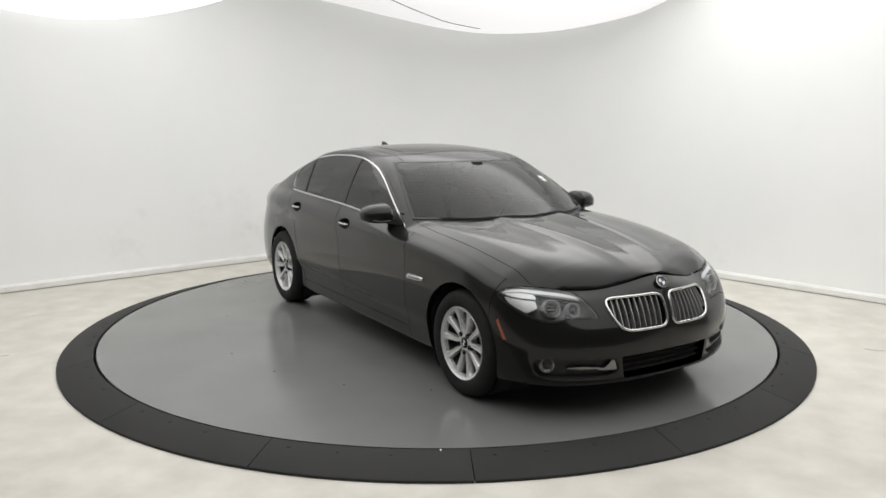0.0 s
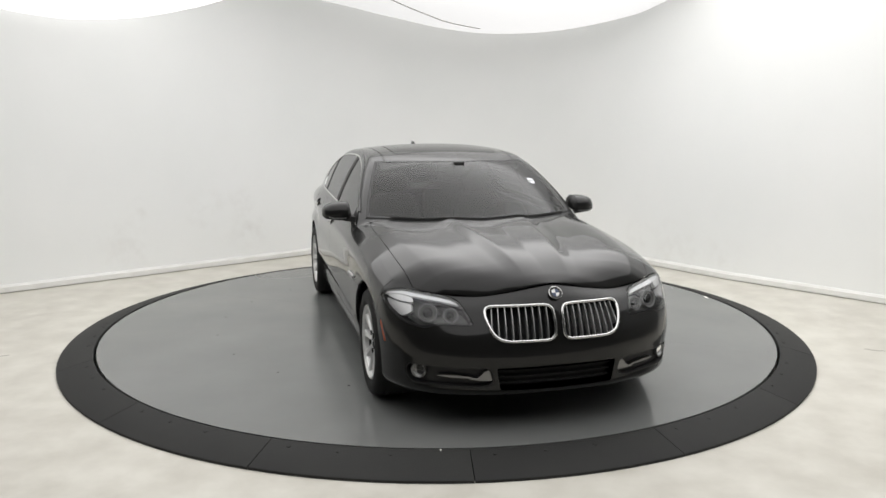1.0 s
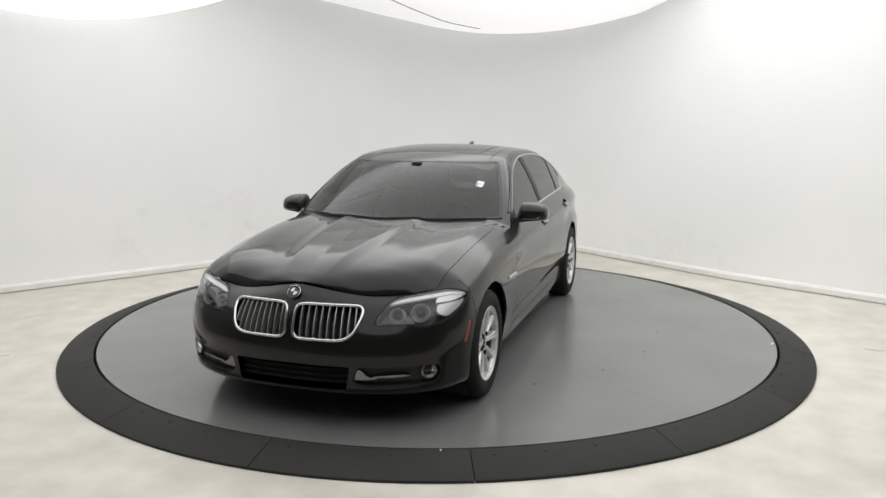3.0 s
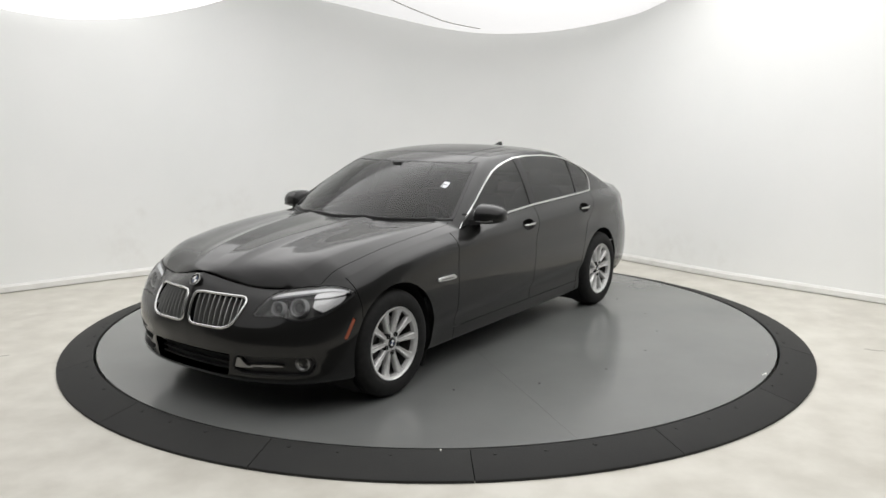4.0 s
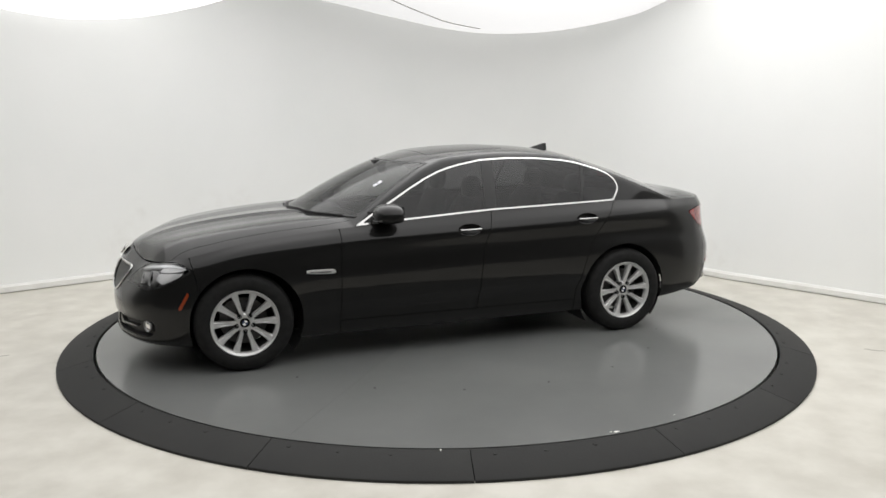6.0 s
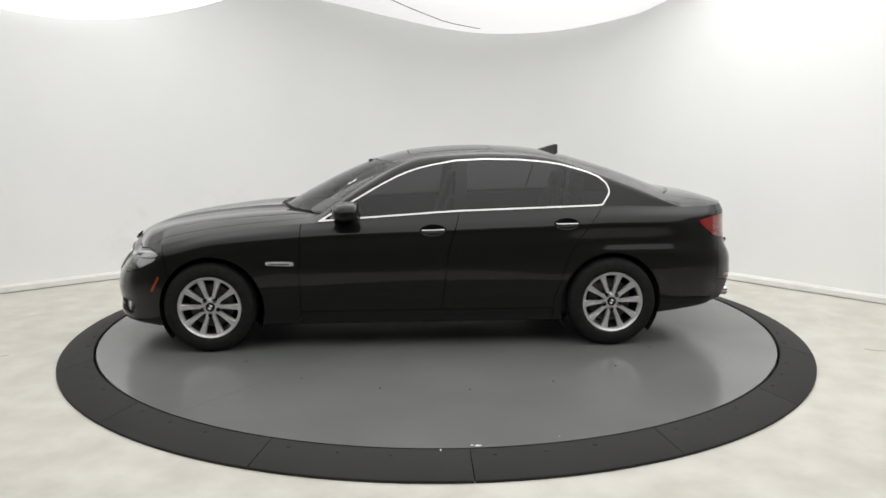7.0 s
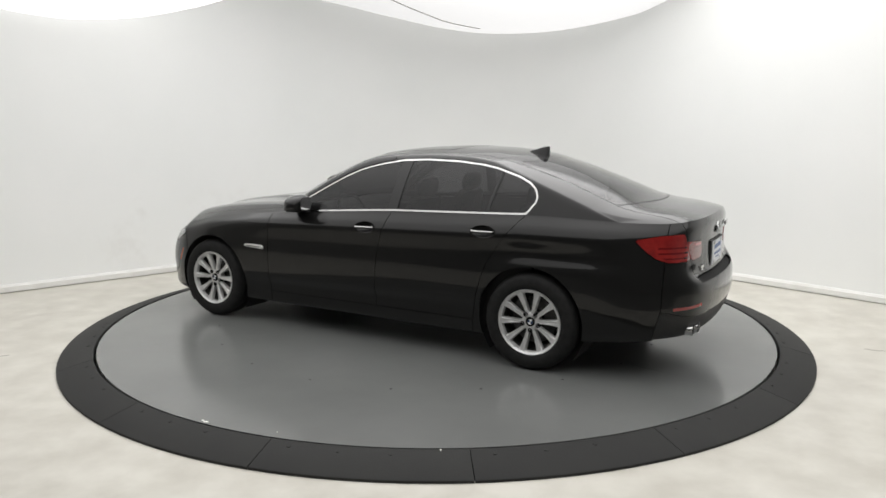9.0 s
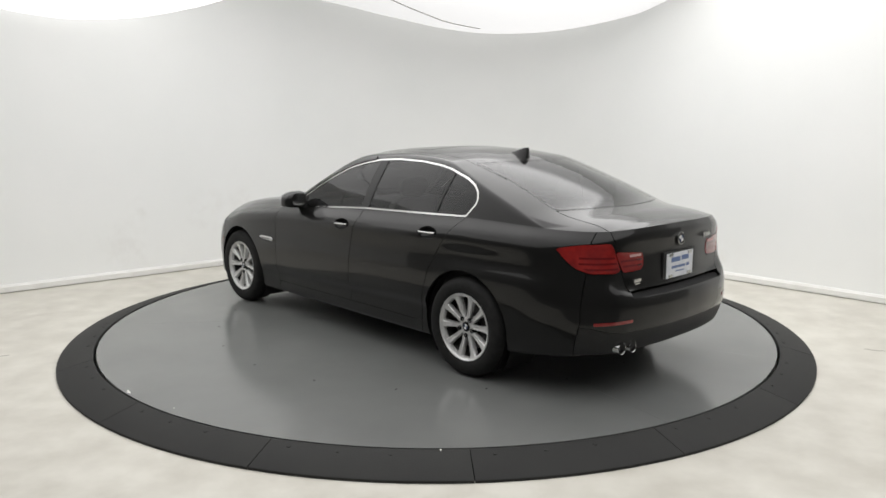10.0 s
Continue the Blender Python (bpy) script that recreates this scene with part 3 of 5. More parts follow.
# ---- materials of the car ----
PAINT = material("car_paint", (0.005, 0.005, 0.005), 0.42, Coat_Weight=1.0, Coat_Roughness=0.055, Coat_IOR=1.36, Specular_IOR_Level=0.08)
vary(PAINT, 900, (0.0052, 0.0052, 0.0050), (0.0105, 0.0104, 0.0101), detail=2)
BLACK = vary(material("black_plastic", (0.012, 0.012, 0.012), 0.5), 60, (0.009, 0.009, 0.009), (0.016, 0.016, 0.016), rough=(0.42, 0.6))
GLOSS_BLACK = material("gloss_black", (0.006, 0.006, 0.006), 0.12)
DARK = vary(material("dark_lining", (0.006, 0.006, 0.006), 0.9), 30, (0.004, 0.004, 0.004), (0.008, 0.008, 0.008))
CHROME = material("chrome", (0.58, 0.58, 0.57), 0.16, 1.0)
BRIGHT = material("polished_chrome", (0.72, 0.72, 0.71), 0.2, 1.0)
SATIN = material("satin_metal", (0.24, 0.24, 0.237), 0.34, 1.0)
SLAT = material("slat_metal", (0.42, 0.42, 0.415), 0.35, 0.7)
ALLOY = vary(material("alloy", (0.6, 0.6, 0.59), 0.3, 0.55), 40, (0.60, 0.60, 0.59), (0.72, 0.72, 0.71), rough=(0.26, 0.40))
TYRE = vary(material("tyre_rubber", (0.012, 0.012, 0.012), 0.75, Specular_IOR_Level=0.22), 25, (0.009, 0.009, 0.009), (0.018, 0.018, 0.0175), rough=(0.6, 0.85), bump=0.1, bump_scale=200)
# brake steel; it also darkens the inner barrel, where shade lies between spokes
STEEL = vary(material("brake_steel_gap_shade", (0.1, 0.1, 0.1), 0.45, 0.8), 30, (0.07, 0.068, 0.065), (0.13, 0.128, 0.125), rough=(0.35, 0.6))
LAMP_GREY = material("lamp_grey", (0.13, 0.13, 0.128), 0.35)
LAMP_SILVER = material("lamp_silver", (0.75, 0.75, 0.75), 0.16, 1.0)
FOG = material("fog_reflector", (0.34, 0.34, 0.335), 0.3, 0.8)
REFLECTOR = material("lamp_reflector", (0.72, 0.72, 0.72), 0.32, 0.45)
LAMP_RING = material("lamp_ring_white", (0.42, 0.42, 0.42), 0.3)
LAMP_WHITE = material("lamp_white", (0.78, 0.79, 0.80), 0.2, Coat_Weight=0.5)
AMBER = material("amber_plastic", (0.26, 0.045, 0.012), 0.2, Coat_Weight=0.6)
RED = vary(material("red_plastic", (0.36, 0.012, 0.012), 0.16, Coat_Weight=1.0), 14, (0.17, 0.009, 0.009), (0.27, 0.015, 0.012))
DEEP_RED = material("deep_red_plastic", (0.12, 0.005, 0.006), 0.2, Coat_Weight=1.0)
LAMP_PINK = material("reverse_lamp", (0.55, 0.33, 0.32), 0.2)
CABIN = vary(material("cabin_leather", (0.012, 0.012, 0.012), 0.55), 35, (0.009, 0.009, 0.009), (0.018, 0.0175, 0.017), rough=(0.45, 0.65), bump=0.1, bump_scale=220)
ENAMEL_BLUE = material("enamel_blue", (0.035, 0.055, 0.11), 0.2)
ENAMEL_WHITE = material("enamel_white", (0.8, 0.8, 0.8), 0.2)
PAPER = vary(material("plate_white", (0.72, 0.74, 0.78), 0.4), 20, (0.66, 0.68, 0.73), (0.78, 0.79, 0.82))
INK_BLUE = material("ink_blue", (0.13, 0.19, 0.36), 0.5)


def glass(name, tint, gloss=0.03, ior=1.5):
    """Tinted sheet glass: it lets light through straight and mirrors by Fresnel."""
    m = bpy.data.materials.new(name)
    m.use_nodes = True
    t = m.node_tree
    t.nodes.clear()
    o = t.nodes.new("ShaderNodeOutputMaterial")
    a = t.nodes.new("ShaderNodeBsdfTransparent")
    b = t.nodes.new("ShaderNodeBsdfGlossy")
    f = t.nodes.new("ShaderNodeFresnel")
    x = t.nodes.new("ShaderNodeMixShader")
    a.inputs[0].default_value = (*tint, 1)
    b.inputs["Color"].default_value = (1, 1, 1, 1)
    b.inputs["Roughness"].default_value = gloss
    f.inputs[0].default_value = ior
    t.links.new(f.outputs[0], x.inputs[0])
    t.links.new(a.outputs[0], x.inputs[1])
    t.links.new(b.outputs[0], x.inputs[2])
    t.links.new(x.outputs[0], o.inputs[0])
    return m


WINDSCREEN = glass("windscreen_glass", (0.46, 0.48, 0.46), ior=1.33)
PRIVACY = glass("tinted_glass", (0.20, 0.20, 0.205), ior=1.45)
CLEAR = glass("lamp_glass", (0.90, 0.90, 0.90), 0.02)


# ---- the car ----
WHEELS = ((1.484, 0.800), (-1.484, 0.814))
WHEEL_R = 0.334


def line(points, x):
    """y over x along a few points."""
    p = sorted(points)
    return pchip([q[0] for q in p], [q[1] for q in p], x)


def car_body(car):
    V, N, FS, FT, U = skin()
    side = Sheet(V, N, U, FS.tolist()).tidy()
    top = Sheet(V, N, U, FT.tolist()).tidy()
    outline, lengths = arc_points(OUTLINE, 420)

    def at(x, y):
        return float(lengths[np.argmin(((outline - np.array([x, y])) ** 2).sum(1))])

    def xyz(m):
        return m.V[:, 0], m.V[:, 1], m.V[:, 2]

    # wheel arches
    for cx, r in ((1.466, 0.375), (-1.474, 0.378)):
        x, y, z = xyz(side)
        d = np.hypot(x - cx, (z - 0.335) * np.where(z < 0.335, 0.9, 1.0)) - r
        side = cut(side, np.where(y > 0.5, d, 1.0))
    for k, (cx, r) in enumerate(((1.466, 0.375), (-1.474, 0.378))):
        for sgn in (1, -1):
            arc = []
            for i in range(33):
                a = radians(-38 + 256 * i / 32)
                arc.append((cx + (r + 0.012) * math.cos(a), 0.335 + (r + 0.012) * math.sin(a)))
            vs, fs = [], []
            for j, yy in enumerate((0.878, 0.86, 0.60, 0.45)):
                rr = (0.0, 0.0, 0.0, -0.25)[j]
                for px, pz in arc:
                    dx, dz = px - cx, pz - 0.335
                    q = 1 + rr / r
                    vs.append((cx + dx * q, sgn * (yy - (0.018 if k else 0.012)), 0.335 + dz * q))
            for j in range(3):
                for i in range(32):
                    a = j * 33 + i
                    fs.append((a, a + 1, a + 34, a + 33))
            link("wheel_arch_liner", data("wheel_arch_liner", vs, fs), DARK, car)

    # lamps, grilles and other openings of the nose
    x, y, z = xyz(side)
    LAMP = LAMP_OUT
    front = side.U < 1.6
    g = np.where(front, polygon(LAMP, side.U, z, 0.03), -1)
    lens, side = split(side, g, 0.0015)
    for o in panel_pair("headlight", lens, CLEAR, car, 0.004, label="clear headlight with round lamps and a white brow"):
        o.visible_shadow = False
    headlight_insides(lens)

    KIDNEY = [(.412, .688), (.072, .700), (.022, .690), (.014, .545), (.040, .507), (.300, .506), (.366, .530), (.412, .605), (.432, .660)]
    front = side.U < 1.6
    g = np.where(front, polygon(KIDNEY, side.U, side.V[:, 2], 0.035), -1)
    hole, side = split(side, g, 0.001)
    g = polygon(KIDNEY, hole.U, hole.V[:, 2], 0.035)
    rim = cut(hole, 0.0115 - g)
    inner = cut(hole, g - 0.0115)
    path_ = on_sheet(hole, KIDNEY, 0.035, 0.0065, 0.004)
    GRILLES = []
    for sg in (1, -1):
        vs, fs = ring_tube([Vector((p[0], sg * p[1], p[2])) for p in path_], 0.0085, Vector((1, 0, 0.12)))
        GRILLES.append(link("grille_surround", data("grille_surround", vs, fs, sharp=None), BRIGHT, car, "chrome kidney-shaped grille surround"))
    for o, b in zip(GRILLES, (rim, flipped(rim))):
        panel("grille_frame", b, GLOSS_BLACK, o, 0.05, -0.003)
    back = Sheet(inner.V - inner.N * 0.055, inner.N, inner.U, inner.F)
    for o, b in zip(GRILLES, (back, flipped(back))):
        panel("grille_backing", b, DARK, o, 0)
    for i in range(9):
        u = 0.062 + i * 0.0395
        m = band(inner, along, u - 0.0024, u + 0.0024)
        if m.F:
            for o, b in zip(GRILLES, (m, flipped(m))):
                panel("slat", b, SLAT, o, 0.035, -0.004)

    # lower air intake, side pockets
    INTAKE = [(-.02, .374), (.352, .370), (.33, .242), (-.02, .238)]
    g = np.where(side.U < 1.2, polygon(INTAKE, side.U, side.V[:, 2], 0.0), -1)
    hole, side = split(side, g, 0.0005)
    hole = whole(hole)
    back = Sheet(hole.V - hole.N * 0.06, hole.N, hole.U, hole.F)
    intake = panel("air_intake", back, DARK, car, -0.058)
    for zz in (0.270, 0.305, 0.340):
        m = band(hole, height, zz - 0.0035, zz + 0.0035)
        if m.F:
            panel("grille_bar", m, DARK, intake, 0.02, -0.038)
    POCKET = [(.385, .372), (.62, .372), (.86, .376), (.885, .320), (.84, .262), (.62, .262), (.43, .258), (.36, .285)]
    g = np.where(side.U < 1.2, polygon(POCKET, side.U, side.V[:, 2], 0.03), -1)
    hole, side = split(side, g, 0.0005)
    back = Sheet(hole.V - hole.N * 0.035, hole.N, hole.U, hole.F)
    pockets = panel_pair("bumper_insert", back, BLACK, car, 0, label="black plastic fog lamp insert")
    rimm = cut(hole, 0.006 - polygon(POCKET, hole.U, hole.V[:, 2], 0.03))
    for o, b in zip(pockets, (rimm, flipped(rimm))):
        panel("insert_edge", b, BLACK, o, 0.05, -0.002)
    BLADE = [(.394, .356), (.414, .354), (.448, .315), (.70, .333), (.712, .326), (.70, .319), (.43, .297), (.374, .296)]
    g = polygon(BLADE, hole.U, hole.V[:, 2], 0.012)
    m = cut(hole, g)
    for o, b in zip(pockets, (m, flipped(m))):
        panel("trim_blade", b, SATIN, o, 0.03, -0.008, "satin silver trim blade")
    i = np.argmin((hole.U - 0.795) ** 2 + (hole.V[:, 2] - 0.332) ** 2)
    for o, sg in zip(pockets, (1, -1)):
        fog_lamp(o, hole.V[i] * np.array([1, sg, 1]), hole.N[i] * np.array([1, sg, 1]))

    # side marker
    MARK = [(1.035, .452), (1.058, .446), (1.125, .566), (1.105, .574)]
    g = np.where(side.U < 1.6, polygon(MARK, side.U, side.V[:, 2], 0.008), -1)
    m, side = split(side, g, 0.0008)
    panel_pair("side_marker", m, AMBER, car, 0.012, -0.001, "amber side marker lamp")

    # tail lamps and rear reflectors
    def rear(points):
        return [(at(px, py), pz) for px, py, pz in points]
    OUTER = rear([(-2.160, .86, .932), (-2.25, .83, .948), (-2.33, .79, .960), (-2.437, .640, .968), (-2.445, .620, .920), (-2.470, .565, .788), (-2.361, .75, .790), (-2.289, .80, .815), (-2.225, .84, .866)])
    INNER = rear([(-2.45, .618, .918), (-2.50, .395, .900), (-2.51, .372, .860), (-2.51, .372, .793), (-2.475, .555, .786)])
    for name, poly, mat in (("tail_lamp", OUTER, RED), ("tail_lamp", INNER, RED)):
        g = np.where(side.U > 4.6, polygon(poly, side.U, side.V[:, 2], 0.02), -1)
        m, side = split(side, g, 0.0018)
        pair = panel_pair(name, m, mat, car, 0.03, 0.003, "red tail lamp with darker light bars")
        for zz in ((0.815, 0.848, 0.881) if poly is OUTER else (0.825, 0.858)):
            q = polygon(poly, m.U, m.V[:, 2], 0.02)
            b0 = band(cut(m, np.minimum(q - 0.016, m.U - (at(-2.30, .80) if poly is OUTER else 0))), height, zz - 0.006, zz + 0.006)
            if b0.F:
                for o, b in zip(pair, (b0, flipped(b0))):
                    panel("light_bar", b, DEEP_RED, o, 0.002, 0.0042)
        if poly is INNER:
            b0 = band(band(m, along, at(-2.485, .50), at(-2.50, .41)), height, 0.878, 0.893)
            if b0.F:
                for o, b in zip(pair, (b0, flipped(b0))):
                    panel("reverse_lamp", b, LAMP_PINK, o, 0.002, 0.0042)
    u0, u1 = at(-2.385, .75), at(-2.53, .545)
    m = band(band(side, along, u0, u1), lambda q: q.V[:, 2] - 0.488 - 0.012 * (q.U - u0) / (u1 - u0), 0.0, 0.019)
    panel_pair("rear_reflector", m, RED, car, 0.006, 0.004, "narrow red reflector")

    # trunk lid face, bumper handle gap, rear valance
    lid_edge = at(-2.437, .615) + (0.968 - side.V[:, 2]) * 0.36
    g = np.where(side.U > 4.6, np.minimum(side.U - lid_edge, side.V[:, 2] - 0.674), -1)
    lid, side = split(side, g, 0.003)
    rows = np.where(side.U > 4.6, np.minimum(side.U - at(-2.50, .52), np.minimum(side.V[:, 2] - 0.640, 0.671 - side.V[:, 2])), -1)
    slot, side = split(side, rows, 0.0005)
    panel("bumper_slot", whole(Sheet(slot.V - slot.N * 0.02, slot.N, slot.U, slot.F)), DARK, car, 0)

    # doors, wings, bumpers, sills
    x, y, z = xyz(side)
    bumper_f, side = split(side, np.where(side.U < 1.7, (x - 1.775) - 0.25 * np.maximum(0, z - .62), -1))
    pieces = islands(bumper_f)
    panel("front_bumper", whole(pieces[0]), PAINT, car, label="black front bumper with kidney grilles")
    for m in pieces[1:]:
        panel_pair("lamp_filler", m, PAINT, car)
    x, y, z = xyz(side)
    bumper_r, side = split(side, np.where(side.U > 4.5, (-2.33 - x) + 0.25 * np.maximum(0, 0.5 - z), -1))
    x, y, z = xyz(bumper_r)
    valance, bumper_r = split(bumper_r, 0.440 + 0.035 * smooth_step(-2.5, -2.35, x) - z)
    panel("rear_bumper", whole(bumper_r), PAINT, car, label="black rear bumper")
    panel("rear_valance", whole(valance), BLACK, car, 0.02, -0.006, "dark lower rear valance")
    x, y, z = xyz(side)
    wing, side = split(side, x - (0.822 + 0.02 * (0.7 - z)))
    x, y, z = xyz(side)
    edge = pchip([.2, .33, .52, .70, .815, .93, 1.044, 1.1], [-1.035, -1.045, -1.094, -1.155, -1.226, -1.31, -1.408, -1.46], z)
    side, quarter = split(side, x - edge)
    x, y, z = xyz(side)
    doors, sill = split(side, z - 0.292)
    panel_pair("sill", sill, PAINT, car)
    x, y, z = xyz(doors)
    mid = pchip([.2, .33, .70, 1.003, 1.1], [-.205, -.215, -.25, -.335, -.36], z)
    door_f, door_r = split(doors, x - mid)
    door_f = door_bowl(door_f, -.140, .889)
    door_r = door_bowl(door_r, -1.125, .926)
    DOORS = panel_pair("front_door", door_f, PAINT, car), panel_pair("rear_door", door_r, PAINT, car)

    # ---- upper side: hood, windscreen, roof, windows, trunk
    x, y, z = xyz(top)
    hood_edge = line([(2.3, .60), (1.95, .725), (1.815, .748), (1.484, .768), (1.0, .775), (.7, .76)], x)
    rear_edge = 1.055 - 0.60 * y * y
    shoulder = V.reshape(420, -1, 3)[:, 45]
    nose = shoulder[shoulder[:, 0] > 1.85]
    g = np.minimum(hood_edge - y, x - rear_edge)
    g = np.minimum(g, np.interp(y, nose[:, 1], nose[:, 0]) - 0.0005 - x)
    hood, top = split(top, np.where(x > 0.4, g, -1), 0.0016)
    panel("hood", whole(hood), PAINT, car, 0.03, label="black creased hood with soft reflections")
    x, y, z = xyz(top)
    g = np.minimum(np.minimum(x - (0.275 - 0.58 * y * y), (1.032 - 0.60 * y * y) - x), line([(1.0, .83), (.635, .762), (.35, .68), (.06, .592), (-.1, .56)], x) - y)
    screen, top = split(top, np.where(x > -0.2, g, -1), 0.001)
    g = np.minimum(np.minimum(screen.V[:, 0] - (0.275 - 0.58 * screen.V[:, 1] ** 2), (1.032 - 0.60 * screen.V[:, 1] ** 2) - screen.V[:, 0]), line([(1.0, .83), (.635, .762), (.35, .68), (.06, .592), (-.1, .56)], screen.V[:, 0]) - screen.V[:, 1])
    ws = panel("windshield", whole(cut(screen, g - 0.020)), WINDSCREEN, car, 0.004, label="lightly tinted windshield")
    panel("windshield_seal", whole(cut(screen, 0.020 - g)), BLACK, car, 0.01, 0.0005)
    ws.visible_shadow = False
    # cowl strip between hood and screen
    x, y, z = xyz(top)
    g = np.minimum(np.minimum(rear_cowl(x, y), x - (1.030 - 0.60 * y * y)), 0.775 - y)
    cowl, top = split(top, np.where(x > 0.4, g, -1), 0.0008)
    if cowl.F:
        panel("cowl", whole(cowl), BLACK, car, 0.01, -0.006)
    x, y, z = xyz(top)
    sideline = line([(-1.2, .500), (-1.6, .530), (-1.95, .565), (-2.2, .575)], x)
    g = np.minimum(np.minimum((-1.275 + 0.36 * y * y) - x, x - (-2.115 + 0.52 * y * y)), sideline - y)
    backlight, top = split(top, np.where(x < -1.0, g, -1), 0.001)
    bx, by = backlight.V[:, 0], backlight.V[:, 1]
    g = np.minimum(np.minimum((-1.275 + 0.36 * by * by) - bx, bx - (-2.115 + 0.52 * by * by)), line([(-1.2, .500), (-1.6, .530), (-1.95, .565), (-2.2, .575)], bx) - by)
    panel("rear_window", whole(cut(backlight, g - 0.014)), PRIVACY, car, 0.004, label="dark tinted rear window").visible_shadow = False
    panel("rear_window_seal", whole(cut(backlight, 0.014 - g)), GLOSS_BLACK, car, 0.01, 0.0005)
    x, y, z = xyz(top)
    g = np.where(x < -1.7, np.minimum((-2.125 + 0.52 * y * y) - x, line([(-1.8, .56), (-2.05, .575), (-2.28, .588), (-2.40, .612), (-2.5, .64)], x) - y), -1)
    lid2, top = split(top, g, 0.0028)
    panel("trunk_lid", whole(joined(lid, lid2)), PAINT, car, 0.03, label="black trunk lid")

    # side windows with their bright frame
    x, y, z = xyz(top)
    DLO = [(.712, .945), (.492, 1.072), (.268, 1.198), (.150, 1.258), (.045, 1.303), (-.045, 1.331), (-.138, 1.353), (-.23, 1.369), (-.328, 1.385), (-.542, 1.395), (-.8, 1.390), (-1.013, 1.372), (-1.13, 1.352), (-1.222, 1.326), (-1.32, 1.297), (-1.405, 1.259),
           (-1.455, 1.215), (-1.475, 1.165), (-1.470, 1.13), (-1.412, 1.049), (-1.375, 1.046), (-.35, 1.015), (-.16, 1.004), (.352, .970)]
    inside = polygon(DLO, x, z, 0.012)
    g = np.where(y > 0.45, np.minimum(inside, (top.N[:, 1] - np.where(x < -0.7, 0.30, np.where(x > -0.1, 0.60, 0.45))) * 0.2), -1)
    dlo, top = split(top, g, 0.0008)
    x, y, z = xyz(dlo)
    inside = polygon(DLO, x, z, 0.012)
    panel_pair("window_trim", cut(dlo, 0.0125 - inside), CHROME, car, 0.012, 0.002, "polished chrome window surround")
    m = cut(dlo, inside - 0.0125)
    x, y, z = xyz(m)
    post = band(m, lambda q: q.V[:, 0] - (-0.335 - (q.V[:, 2] - 1.0) * 0.10), -0.045, 0.045)
    ahead = cut(m, m.V[:, 0] - (-0.335 - (m.V[:, 2] - 1.0) * 0.10) - 0.0458)
    m = cut(m, -0.0458 - (m.V[:, 0] - (-0.335 - (m.V[:, 2] - 1.0) * 0.10)))
    rail = lambda q: np.minimum(polygon(DLO, q.V[:, 0], q.V[:, 2], 0.012), (q.N[:, 1] - np.where(q.V[:, 0] > -0.1, 0.60, 0.45)) * 0.2)
    moulding = band(cut(top, np.minimum(np.minimum(top.V[:, 0] + 0.25, top.V[:, 2] - 1.03), top.V[:, 1] - 0.45)), rail, -0.022, -0.0012)
    panel_pair("pillar_moulding", moulding, PAINT, car, 0.014, 0.009)
    panel_pair("window_pillar", post, BLACK, car, 0.012, 0.002)
    divide = lambda q: q.V[:, 0] - (-1.115 - (q.V[:, 2] - 1.04) * 0.22)
    panel_pair("window_divider", band(m, divide, -0.011, 0.011), BLACK, car, 0.012, 0.002)
    fwd, mid_, back_ = ahead, cut(m, divide(m) - 0.0115), cut(m, -0.0115 - divide(m))
    corner, fwd = split(fwd, np.minimum(fwd.V[:, 0] - 0.47, 1.0), 0.0005)
    panel_pair("mirror_base", corner, BLACK, car, 0.01, 0.001)
    for pane in (fwd, mid_, back_):
        for o in panel_pair("side_window", pane, PRIVACY, car, 0.004, -0.003, "dark tinted side window"):
            o.visible_shadow = False

    # roof with its glass panel, and the body sides around it
    x, y, z = xyz(top)
    g = np.where((x < 0.35) & (x > -1.5), 0.525 - y, -1)
    roof, top = split(top, g, 0.003)
    x, y, z = xyz(roof)
    SUN = [(0.02, -.2), (0.02, .40), (-0.05, .425), (-0.58, .425), (-0.62, .40), (-0.62, -.2)]
    g = polygon(SUN, x, y, 0.03)
    sun, roof = split(roof, g, 0.003)
    panel("roof", whole(roof), PAINT, car, 0.02)
    panel("sunroof", whole(sun), GLOSS_BLACK, car, 0.02, 0.001, "dark glass sunroof panel")
    x, y, z = xyz(top)
    a, b = split(top, x - 0.76, 0.0001)
    panel_pair("front_wing", joined(wing, a), PAINT, car)
    panel_pair("body_side", joined(quarter, b), PAINT, car, label="black roof rail, pillar and rear wing")
    return DOORS


def rounded(points, round_):
    """The outline that polygon() uses, with its corners rounded, at even steps."""
    p = np.array(points, float)
    q = []
    for i in range(len(p)):
        a, b, c = p[i - 1], p[i], p[(i + 1) % len(p)]
        r0 = min(round_, 0.45 * np.linalg.norm(a - b)) / max(np.linalg.norm(a - b), 1e-9)
        r1 = min(round_, 0.45 * np.linalg.norm(c - b)) / max(np.linalg.norm(c - b), 1e-9)
        s, e = b + (a - b) * r0, b + (c - b) * r1
        q += [s * (1 - t) ** 2 + 2 * b * t * (1 - t) + e * t * t for t in np.linspace(0, 1, 7)]
    q = np.array(q + [q[0]])
    c = np.concatenate([[0], np.cumsum(np.hypot(*np.diff(q, axis=0).T))])
    u = np.linspace(0, c[-1], 91)[:-1]
    return np.stack([np.interp(u, c, q[:, 0]), np.interp(u, c, q[:, 1])], -1)


